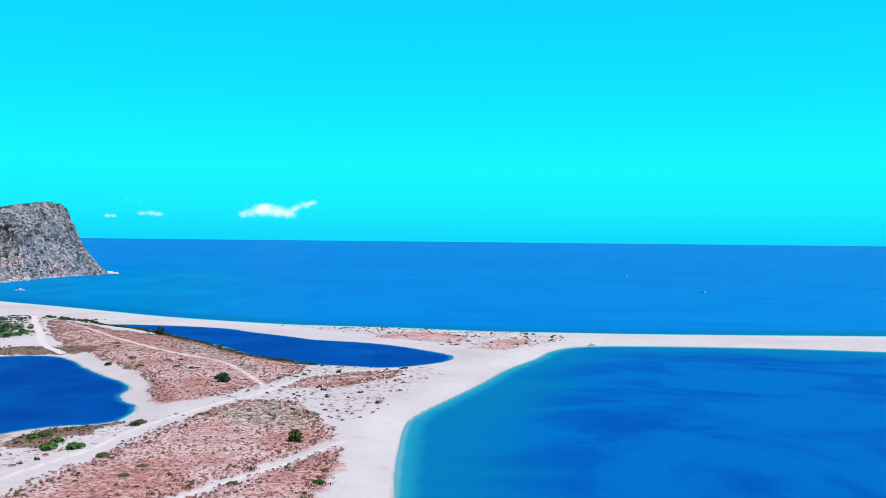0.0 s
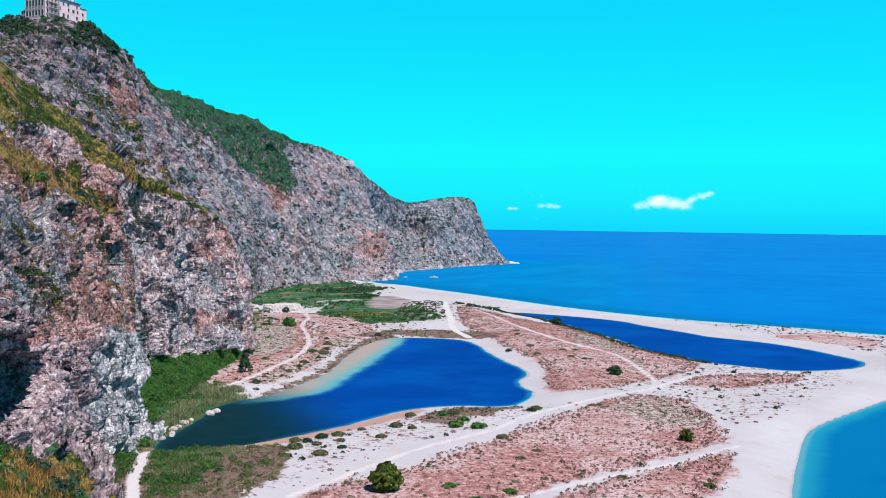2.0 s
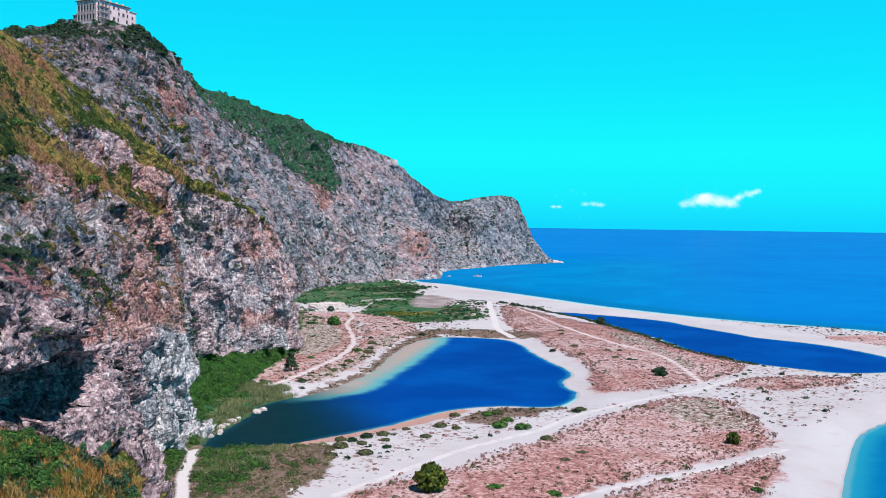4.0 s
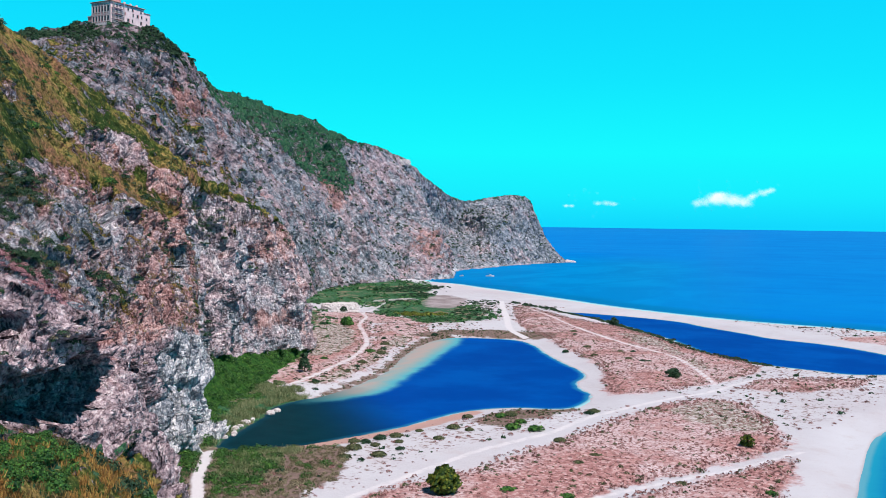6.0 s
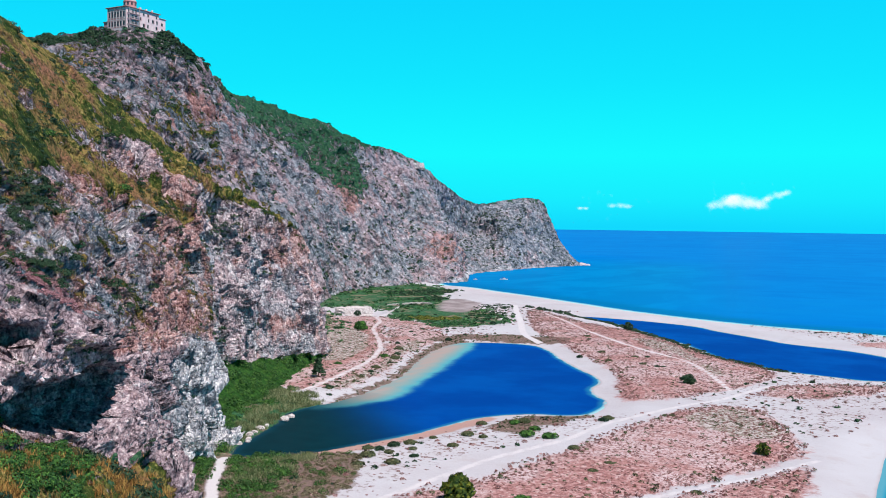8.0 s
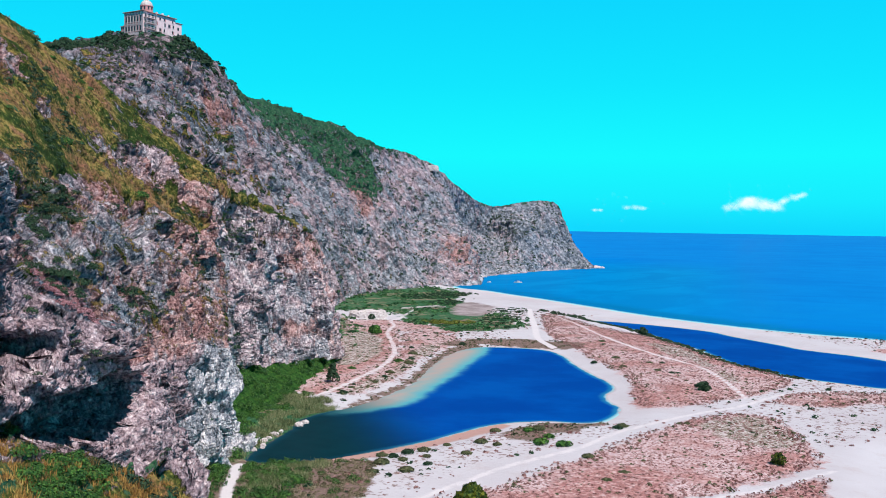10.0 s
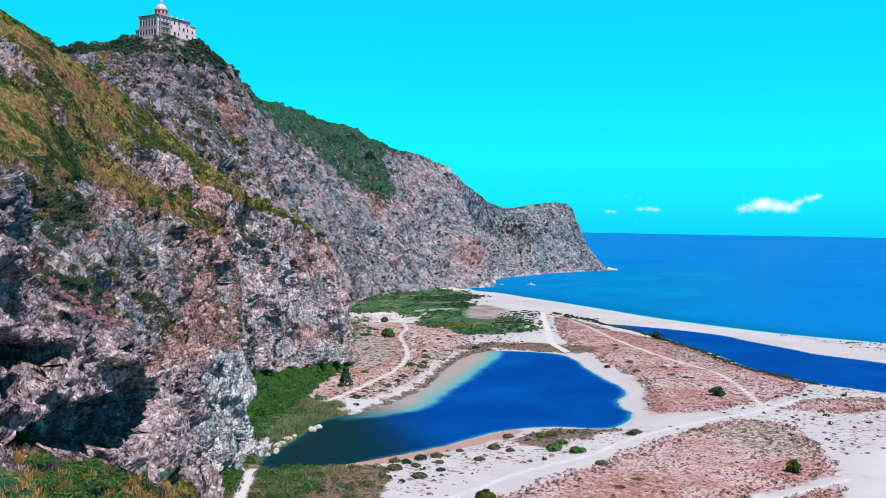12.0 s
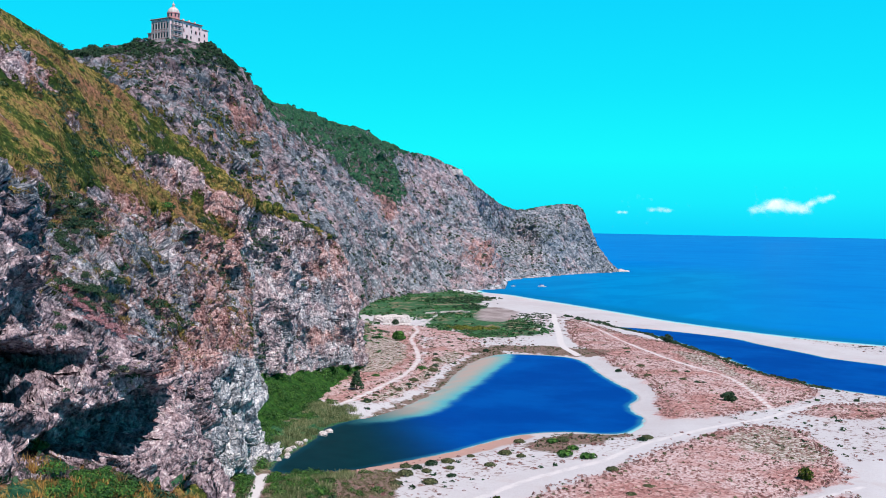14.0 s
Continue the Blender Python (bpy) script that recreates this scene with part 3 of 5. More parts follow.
# ---- sea and lagoons: one sheet of water out to the horizon ----
def water_sheet():
    far = np.cumsum(4.5 * 1.11 ** np.arange(1, 45))
    far = far[far < 4000]
    xs = np.concatenate([-480 - far[::-1], np.arange(-480, 330, 4.5), 330 + far])
    ys = np.concatenate([100 - far[::-1], np.arange(100, 760, 4.0), 760 + far[far < 3640], [4500]])
    gx, gy = [a.ravel() for a in np.meshgrid(xs, ys, indexing="ij")]
    near = (np.abs(gx) < 700) & (gy < 1400) & (gy > -300)
    s, pools = np.full(gx.shape, -400.0), np.full(gx.shape, -400.0)
    s[near], pools[near] = shore_distance(gx[near], gy[near])
    shelf = np.full(gx.shape, -30.0)
    shelf[near] = inside_distance(gx[near], gy[near], SHELF)
    # weight of the darker water, rising towards the lagoon's near end
    dark_end = smoothstep(262 - gy - 1.0 * (gx + 160), 0, 55) * (gx < -100) * (gy < 260)
    depth = np.minimum(-s, 60) * np.where(pools > -1, 2.6, 1.0)
    d = np.hypot(gx, gy)
    z = 37.0 * np.clip((gy - 1500) / 3000, 0, None) ** 2
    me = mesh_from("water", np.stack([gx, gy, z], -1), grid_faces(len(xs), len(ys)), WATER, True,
                   [("depth", depth), ("lee", smoothstep(-gx - 0.22 * gy, -60, 90) * (1 - smoothstep(gy, 1150, 1700)) * (pools < -2)), ("pool", (pools > -1.5) * 1.0), ("shelf", np.clip(shelf, -30, 30)), ("dark_end", dark_end), ("cove", smoothstep(500 - gy, 0, 60) * smoothstep(gx, -60, -20)), ("mirror", np.where(pools > -2, 0.06, (0.09 + 0.03 * smoothstep(gy, 2600, 4400)) * (1 - 0.65 * smoothstep(-gx - 0.32 * gy, -60, 60) * (gy < 1700)))), ("ripple", 0.16 * (1 - smoothstep(d, 350, 1100)))])
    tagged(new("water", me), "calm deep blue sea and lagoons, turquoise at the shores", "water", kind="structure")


water_sheet()


# ---- cliffs ----
def loft(lines, each_u, rows, tail=1, soften=2):
    """A skin over several control lines, from the toe up to the crest and down behind it, with even rows."""
    m = len(lines[0])
    u = np.linspace(0, m - 1, (m - 1) * each_u + 1)
    cols = np.stack([spline(l, u) for l in lines], 1)
    step = np.linalg.norm(np.diff(cols, axis=1), axis=2)
    step[:, len(lines) - 1 - tail:] *= 0.2
    along = np.concatenate([np.zeros((len(u), 1)), np.cumsum(step, 1)], 1)
    g, band = np.zeros((len(u), rows, 3)), np.zeros((len(u), rows))
    for k in range(len(u)):
        at = np.linspace(0, along[k, -1], rows)
        band[k] = np.interp(at, along[k], np.arange(len(lines)))
        for axis in range(3):
            g[k, :, axis] = np.interp(at, along[k], cols[k, :, axis])
    for _ in range(soften * 3):
        g[:, 1:-1] = 0.25 * g[:, :-2] + 0.5 * g[:, 1:-1] + 0.25 * g[:, 2:]
        g[1:-1] = 0.25 * g[:-2] + 0.5 * g[1:-1] + 0.25 * g[2:]
    n = np.cross(np.gradient(g, axis=0), np.gradient(g, axis=1))
    n /= np.linalg.norm(n, axis=2, keepdims=True) + 1e-9
    return g, n, band, np.broadcast_to(u[:, None], g.shape[:2])


def blocks(p, size):
    """Cells about size metres across: for each point a random number of its cell, the distance to the cell's edge and the height of the cell's tilted face."""
    q = p / size
    i = np.floor(q).astype(np.int64)
    first, second, own, tilt = np.full(len(p), 9.0), np.full(len(p), 9.0), np.zeros(len(p)), np.zeros(len(p))
    for dx in (-1, 0, 1):
        for dy in (-1, 0, 1):
            for dz in (-1, 0, 1):
                c = i + np.array([dx, dy, dz])
                h = PERM[(PERM[(PERM[c[:, 0] & 511] + c[:, 1]) & 511] + c[:, 2]) & 511]
                off = q - (c + 0.5 + 0.45 * np.stack([VALUE[h], VALUE[(h + 101) & 511], VALUE[(h + 211) & 511]], -1))
                d = np.sqrt((off * off).sum(1))
                near = d < first
                second = np.where(near, first, np.minimum(second, d))
                own = np.where(near, VALUE[(h + 333) & 511], own)
                lean = off[:, 0] * VALUE[(h + 57) & 511] + off[:, 1] * VALUE[(h + 143) & 511] + off[:, 2] * VALUE[(h + 287) & 511]
                tilt = np.where(near, lean, tilt)
                first = np.minimum(first, d)
    return own, second - first, tilt


def weather(g, n, rocky, sizes, grain=1.0, cuts=(), upright=None):
    """Moves the skin in and out: buttresses, broken blocks along dipping beds, crumbs, and hollows (place, radii, depth)."""
    p = g.reshape(-1, 3)
    nn = n.reshape(-1, 3)
    w = rocky.reshape(-1)
    warp = np.stack([fbm(p + 31.7 * k, 11 * grain, 3) for k in range(3)], -1) * 3.5 * grain
    beds = np.column_stack([p[:, 0] * 0.8, p[:, 1] * 0.62, (p[:, 2] + 0.42 * p[:, 1]) * 0.9]) + warp * 0.6
    tall = upright.reshape(-1)
    beds = np.where(tall[:, None], p * np.array([1.0, 1.0, 0.33]) + warp * 0.6, beds)
    d = sizes[0] * fbm(p * np.array([1, 1, 0.55]) + warp, 34, 3, 0.5) * w
    if grain > 1.2:
        ribs = np.column_stack([p[:, 0] * 0.6, p[:, 1] + 0.55 * p[:, 2], p[:, 2] * 0.12])
        d += 6 * (fbm(ribs + warp * 1.5, 62, 2, 0.45, True) - 0.3) * w * smoothstep(p[:, 2], -2, 25)
    d += sizes[1] * (fbm(p * np.array([1, 1, 0.25]) + warp * 0.7, 9.5, 3, 0.5, True) - 0.35) * w
    flutes = fbm(p * np.array([1, 1, 0.12]) + warp * 0.5, 7.5 * grain, 2, 0.5, True)
    d += (4.2 if grain < 1.2 else 1.5) * (flutes - 0.35) * w * (0.35 + 0.65 * tall)
    d += (4.5 if grain < 1.2 else 2.0) * fbm(p * np.array([1, 1, 0.2]) + warp, 24 * grain, 2, 0.5, True) * w * tall
    for size, amount in zip((15.0, 6.5, 2.8, 1.3), sizes[2:]):
        own, edge, tilt = blocks(beds + warp * 0.2, size * grain)
        if grain < 1.2 and size in (6.5, 2.8):
            d -= 0.38 * size * smoothstep(-own, 0.62, 0.70) * smoothstep(edge, 0.04, 0.2) * np.clip(w * 1.6 - 0.6, 0, 1)
        d += amount * (own * 0.6 + 1.5 * tilt - (0.5 + 0.35 * tall) * (1 - smoothstep(edge, 0.0, 0.16))) * w
    d += 0.25 * grain * fbm(p, 1.2 * grain, 2, 0.6, True) * (0.25 + 0.75 * w)
    hollow = np.zeros(len(p))
    for place, radii, depth in cuts:
        r = np.linalg.norm((p + warp * 0.45 - np.array(place)) / np.array(radii), axis=1)
        hollow += depth * smoothstep(1 - r, 0, 0.2)
    inward = -nn * np.array([1, 1, 0])
    inward /= np.linalg.norm(inward, axis=1, keepdims=True) + 0.05
    out = p + nn * d[:, None] + (inward + np.array([0, 0, 0.12])) * hollow[:, None]
    cut = np.abs(hollow) > 0.3
    if cut.any():
        q, amount = out[cut], smoothstep(np.abs(hollow[cut]), 0.3, 3.0)
        for size, reach in ((4.2, 1.5), (1.9, 0.75)):
            own, edge, tilt = blocks(q * np.array([0.8, 0.8, 1.1]), size)
            amount_here = reach * amount * (0.7 * own + 1.5 * tilt - 0.6 * (1 - smoothstep(edge, 0, 0.16)))
            out[cut] += (nn[cut] + np.array([0.3, -0.3, 0.15])) * amount_here[:, None]
    return out.reshape(g.shape)


def recede(p, k, level):
    """Sets a point farther off by the factor k, seen from the origin at that level."""
    return (p[0] * k, p[1] * k, level + (p[2] - level) * k)


def near_cliff():
    toe = [(-60, 20, 0), (-62, 50, 2), (-72, 68, 2), (-92, 96, 1), (-112, 122, -1), (-146, 146, -2), (-158, 171, -3), (-182, 212, -2), (-192, 242, -2), (-214, 290, -3), (-231, 320, -4), (-268, 334, -4), (-315, 349, -4)]
    foot = [(-107, 51, 33), (-109, 74, 31), (-110, 79, 29), (-113, 93, 25), (-123, 112, 15), (-149, 148, 5), (-159, 168, 1), (-197, 205, 12), (-207, 236, 10), (-221, 287, 5), (-232, 316, 1), (-266, 331, 1), (-313, 346, 1)]
    lip = [(-118, 63, 73), (-120.5, 81, 65), (-122, 88, 50), (-121, 99, 43), (-135, 122, 33), (-155, 153, 27), (-165, 173, 24), (-199, 208, 26), (-205, 236, 31), (-217, 269, 31), (-228, 306, 12), (-258, 322, 14), (-300, 335, 20)]
    mid = [(-160, 88, 78), (-160, 113, 71), (-162, 120, 67), (-175, 141, 67), (-184, 166, 61), (-189, 186, 56), (-196, 205, 49), (-203, 216, 48), (-207, 242, 52), (-219, 274, 50), (-229, 301, 30), (-250, 312, 28), (-282, 318, 40)]
    crest = [(-192, 108, 114), (-198, 142, 105), (-200, 150, 102), (-204, 165, 98), (-208, 188, 89), (-205, 208, 77), (-203, 218, 71), (-205, 228, 67), (-211, 254, 61), (-223, 284, 55), (-231, 298, 44), (-250, 300, 40), (-276, 300, 52)]
    lean = (0, 0, 0, 0, 0, 0, 0.3, 0.8, 1, 1, 0.6, 0.2, 0)
    lip = [recede(p, 1 + 0.02 * w, 58) for p, w in zip(lip, lean)]
    mid = [recede(p, 1 + 0.045 * w, 58) for p, w in zip(mid, lean)]
    crest = [recede(p, 1 + 0.055 * w, 58) for p, w in zip(crest, lean)]
    back = [(x - 45, y + 12, z - 22) for x, y, z in crest]
    g, n, band, u = [a[:86 * 11 + 1] for a in loft([toe, foot, lip, mid, crest, back], 86, 380)]
    upper = smoothstep(band, 2.6, 3.15)
    upper_edge = np.interp(u, (1.5, 3, 4, 6, 9), (2.7, 3.2, 3.5, 3.68, 3.75))
    grassy = np.clip(0.72 * np.exp(-((band - 3.15) / 0.15) ** 2) * (u < 5.4) + 0.66 * smoothstep(band, 2.5, 2.9) * (1 - smoothstep(u, 1.8, 3.0)) + 0.62 * smoothstep(band, upper_edge, upper_edge + 0.2) * (1 - smoothstep(u, 8.5, 9.8)) + 0.18 * smoothstep(band, 2.8, 3.2) + 0.22 * (smoothstep(band, 1.95, 2.1) - smoothstep(band, 2.6, 2.9)) * (u < 6.3) + 0.85 * (band < 0.9) * (u < 3.9), 0, 1)
    bare = np.exp(-((u - 0.8) / 0.45) ** 2 - ((band - 3.62) / 0.16) ** 2) + np.exp(-((u - 2.0) / 0.3) ** 2 - ((band - 3.45) / 0.07) ** 2)
    grassy = np.clip(grassy - 0.9 * bare, 0, 1)
    lush = (1 - smoothstep(band, 0.85, 1.1)) * (u > 6.3)
    rocky = np.clip(1 - 0.9 * np.maximum(grassy, lush), 0.1, 1)
    # deep upright clefts and the undercut foot of the white nose
    clefts = [(at, (3.4, 3.4, tall * 1.2), deep * 1.7) for at, tall, deep in (
        ((-128, 97.5, 55), 5, 5), ((-119, 82, 64), 3.5, 2.5), ((-188, 197.5, 43.5), 5, 5), ((-205, 224, 31), 7, 4), ((-179, 171, 55), 8, 5), ((-186, 194, 46), 6, 6), ((-176, 175, 43), 7, 4), ((-203, 228, 29), 6, 6), ((-144, 138, 25), 9, 6),
        ((-131, 122, 24), 8, 6), ((-152, 155, 15), 7, 3.5), ((-153, 152, 4), 4, 6), ((-157, 168, 3), 5, 6), ((-207, 241, 51), 4, 5), ((-219, 272, 40), 4, 4), ((-212, 252, 20), 9, 4), ((-223, 290, 22), 9, 3.5))]
    p = weather(g, n, rocky, (2.6, 1.8, 1.3, 1.7, 1.0, 0.38), 1.0,
                [((-107, 84, 40), (13, 15, 5.5), 13.0), ((-112, 91, 28.5), (14, 14, 4.5), 11.0), ((-122, 107, 28), (13, 15, 6), 12.0), ((-121, 108, 39), (10, 14, 4), -4.5), ((-202, 220, 34), (5, 5, 11), 6.0), ((-217, 262, 43), (4, 8, 4), 5.0)] + clefts, u > 3.8)
    red = (0.12 + 0.30 * smoothstep(band, 1.8, 2.2)) * (1 - smoothstep(u, 4.2, 6.4)) + 0.40 * smoothstep(band, 1.95, 2.2) * smoothstep(u, 4.2, 5.0) * (u < 6.5) + 0.40 * smoothstep(u, 8.0, 8.8) + 0.25 * smoothstep(band, 2.6, 3.2) * (u > 6.5)
    for at_u, at_band in ((5.7, 3.5), (5.5, 2.9), (7.7, 2.65), (5.0, 3.35), (8.0, 3.15), (8.8, 1.5), (9.2, 2.45), (8.7, 2.65), (3.3, 3.0), (3.8, 1.95), (4.6, 2.15), (7.35, 1.8)):
        red = red + 0.5 * np.exp(-((u - at_u) / 0.32) ** 2 - ((band - at_band) / 0.14) ** 2)
    scrub = 0.20 * (smoothstep(band, 1.95, 2.2) - smoothstep(band, 2.8, 3.0)) * (u < 6.5) + 0.45 * (band < 0.95) * (u < 3.9) + 0.12 * upper
    # white lightens the nose: pale stone, with the sun on it painted in
    me = mesh_from("cliff", p.reshape(-1, 3), grid_faces(*g.shape[:2]), ROCK, True, [("pale", smoothstep(u, 6.2, 6.8) * 1.0 - 1.5 * (band > 1.9) * (u < 6.2) - 2.2 * (1 - smoothstep(u, 3.8, 4.8))), ("grass", grassy), ("scrub", scrub), ("red", red), ("lush", lush), ("far", 0.0 * u), ("white", (1 - smoothstep(band, 1.9, 2.1)) * (u < 6.5) * (-1.2 + 17 * smoothstep(u, 4.7, 5.3)) - 0.2 * (u > 6.5))])
    return tagged(new("cliff", me), "steep grey and rust limestone cliff with a shallow cave", "cliff", kind="structure"), p, band, u


def far_cliff():
    foot = [(-320, 190, 40), (-300, 250, 30), (-292, 300, 18), (-300, 350, 9), (-316, 400, 4), (-346, 455, 2), (-378, 512, 1), (-418, 586, 0), (-437, 650, 0), (-438, 727, -1), (-424, 812, -2), (-468, 888, -2), (-483, 985, -2), (-488, 1080, -2), (-480, 1180, -2), (-468, 1252, -2), (-510, 1330, -2)]
    mid = [(-380, 220, 90), (-365, 296, 118), (-356, 322, 114), (-351, 356, 97), (-350, 385, 88), (-361, 428, 76), (-372, 490, 62), (-414, 590, 78), (-416, 640, 66), (-438, 712, 66), (-422, 776, 52), (-492, 878, 58), (-500, 980, 46), (-498, 1066, 47), (-503, 1187, 44), (-495, 1248, 21), (-530, 1290, 20)]
    crest = [(-470, 240, 150), (-436, 329, 153), (-418, 360, 163), (-399, 384, 166), (-404, 414, 156), (-424, 453, 149), (-443, 495, 142), (-468, 573, 144), (-470, 636, 137), (-477, 716, 128), (-482, 807, 118), (-501, 900, 100), (-516, 1006, 80), (-512, 1085, 84), (-493, 1160, 87), (-496, 1186, 62), (-560, 1260, 50)]
    crest = [(x, y, z + (2 if k == 4 else 5.5 if 5 <= k <= 15 else -1.0 if k == 3 else 1.0 if k == 2 else 1.5)) for k, (x, y, z) in enumerate(crest)]
    lean = (0, 0, 0, 0, 0, 0.3, 0.7, 1, 1, 1, 1, 1, 1, 0.7, 0.5, 0.3, 0)
    mid = [recede(p, 1 + 0.12 * w * (k < 13) + 0.02 * (k == 13), 57) for k, (p, w) in enumerate(zip(mid, lean))]
    crest = [recede(p, 1 + 0.09 * w, 57) for p, w in zip(crest, lean)]
    back = [(x - 110, y + 25, z * 0.45) for x, y, z in crest]
    rear = [(x - 260, y + 60, -3) for x, y, z in crest]
    g, n, band, u = loft([foot, mid, crest, back, rear], 64, 230, 2)
    edge = np.interp(u, (4.9, 5.1, 6.2, 6.65, 7.0, 7.4, 8.0, 8.3, 8.6, 9.2), (2.1, 1.7, 1.6, 1.36, 1.0, 0.95, 1.2, 1.4, 1.75, 2.0))
    green = np.clip(smoothstep(band, edge - 0.06, edge + 0.12) * (smoothstep(u, 5.0, 5.3) - smoothstep(u, 8.6, 9.6)) * 0.72 + 0.5 * smoothstep(band, 1.75, 2.0) * (u > 6) + 0.5 * smoothstep(band, 1.55, 1.95) * (u < 3.4), 0, 1)
    ledge = np.interp(u, (0, 1.2, 1.9, 2.75, 4.6, 4.95, 5.4), (1.2, 1.1, 0.9, 0.9, 1.0, 0.8, 0.65))
    grassy = np.clip(0.30 * np.exp(-((band - ledge) / 0.10) ** 2) * (u < 5.5) + 0.4 * between(band, 1.3, 1.8, 0.2) * (1 - smoothstep(u, 1.5, 2.2)) + 0.42 * np.exp(-((band - 1.22) / 0.14) ** 2) * between(u, 2.0, 4.3, 0.5) + 0.12, 0, 1)
    p = weather(g, n, (1 - 0.3 * smoothstep(u, 9.5, 11.5)) * (1 - 0.65 * smoothstep(band, 1.6, 1.95)), (5.0, 2.0, 2.6, 1.3, 0.75, 0.45), 1.6, (), u > 2.0)
    spot = np.exp(-((p[..., 0] + 460) ** 2 + (p[..., 1] - 667) ** 2 + (p[..., 2] - 84) ** 2) / 240)
    slope_red = np.exp(-((u - 9.9) / 0.5) ** 2 - ((band - 0.6) / 0.35) ** 2)
    flank = np.exp(-((u - 4.0) / 0.8) ** 2 - ((band - 1.5) / 0.16) ** 2)
    red = np.clip(spot * 1.3 + 0.7 * slope_red + 0.6 * flank + 0.2 * (1 - smoothstep(u, 8.5, 10.5)), 0, 1)
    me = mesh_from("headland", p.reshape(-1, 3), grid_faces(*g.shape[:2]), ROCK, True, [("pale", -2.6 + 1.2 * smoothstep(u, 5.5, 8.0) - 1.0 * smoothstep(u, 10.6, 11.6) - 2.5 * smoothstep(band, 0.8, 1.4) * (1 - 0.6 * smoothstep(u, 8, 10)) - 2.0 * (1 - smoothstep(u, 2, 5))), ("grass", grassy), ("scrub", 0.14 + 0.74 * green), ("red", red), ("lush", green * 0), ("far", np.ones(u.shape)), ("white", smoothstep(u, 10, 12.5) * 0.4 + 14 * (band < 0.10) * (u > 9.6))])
    return tagged(new("headland", me), "high rocky headland running out into the sea", "headland", kind="structure"), p, band, u


CLIFF, CLIFF_P, CLIFF_BAND, CLIFF_U = near_cliff()
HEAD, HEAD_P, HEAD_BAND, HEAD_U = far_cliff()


# ---- plants ----
def leaf_cloud(rng, centres, radii, per, leaf=0.5, squash=0.75, low=-0.1, jitter=0.8):
    """Small leafy facets over the domes of many cushions: arrays of verts and triangles."""
    n = len(centres)
    c, r = np.repeat(np.asarray(centres, float), per, 0), np.repeat(np.asarray(radii, float), per)
    w = rng.normal(size=(n * per, 3))
    w /= np.linalg.norm(w, axis=1, keepdims=True)
    w[:, 2] = np.abs(w[:, 2]) * (1 + low) - (-low) * rng.random(n * per)
    reach = 0.55 + 0.45 * rng.random(n * per) ** 0.5
    p = c + w * (r * reach)[:, None] * np.array([1, 1, squash])
    nrm = w + jitter * rng.normal(size=w.shape) * 0.5 + np.array([0, 0, 0.25])
    nrm /= np.linalg.norm(nrm, axis=1, keepdims=True)
    a = np.cross(nrm, rng.normal(size=w.shape))
    a /= np.linalg.norm(a, axis=1, keepdims=True) + 1e-9
    b = np.cross(nrm, a)
    s = (r * leaf * (0.6 + 0.8 * rng.random(n * per)))[:, None]
    tri = np.stack([p - s * a - 0.7 * s * b, p + s * a - 0.6 * s * b, p + 0.2 * s * a + 1.1 * s * b + 0.3 * s * nrm], 1)
    return tri.reshape(-1, 3), np.arange(n * per * 3).reshape(-1, 3)


def cover(name, centres, radii, per, material, label, category, leaf=0.5, squash=0.75, seed=1):
    v, f = leaf_cloud(np.random.default_rng(seed), centres, radii, per, leaf, squash)
    return tagged(new(name, mesh_from(name, v, f, material, False)), label, category, kind="stuff")


def blades(name, centres, per, tall, wide, material, label, category, seed, spread=0.7):
    """Upright tapering blades in tufts."""
    rng = np.random.default_rng(seed)
    c = np.repeat(np.asarray(centres, float), per, 0)
    n = len(c)
    c[:, :2] += spread * rng.normal(size=(n, 2))
    turn, h = rng.random(n) * 2 * np.pi, tall * (0.45 + 0.75 * rng.random(n))
    side = np.column_stack([np.cos(turn), np.sin(turn), np.zeros(n)]) * (wide * (0.6 + 0.8 * rng.random(n)))[:, None]
    tip = c + np.column_stack([0.35 * h * rng.normal(size=n), 0.35 * h * rng.normal(size=n), h])
    quad = np.stack([c - side, c + side, tip + 0.35 * side, tip - 0.35 * side], 1)
    return tagged(new(name, mesh_from(name, quad.reshape(-1, 3), np.arange(n * 4).reshape(-1, 4), material, False)), label, category, kind="stuff")


def sample(rng, rings, each, grow=0.0):
    """Random plan points inside rings, about each per 100 square metres."""
    out = []
    for ring in rings:
        ring = curve_line(ring, True, 3)
        lo, hi = ring.min(0) - 4, ring.max(0) + 4
        n = int(each * np.prod(hi - lo) / 100)
        p = lo + rng.random((n, 2)) * (hi - lo)
        d = inside_distance(p[:, 0], p[:, 1], ring)
        ragged = 3.5 * fbm(np.column_stack([p, np.zeros(n)]), 7, 3)
        out.append(p[d + ragged + grow > 0])
    return np.vstack(out)


def on_ground(p, sink=0.0):
    return np.column_stack([p, ground_height(p[:, 0], p[:, 1]) - sink])


def off_ways(p, margin=0.3):
    d = np.max([w - line_distance(p[:, 0], p[:, 1], curve_line(l)) for w, l in WAYS], axis=0)
    return p[d < -margin]


def dry(p, margin=0.8):
    return p[shore_distance(p[:, 0], p[:, 1])[0] > margin]


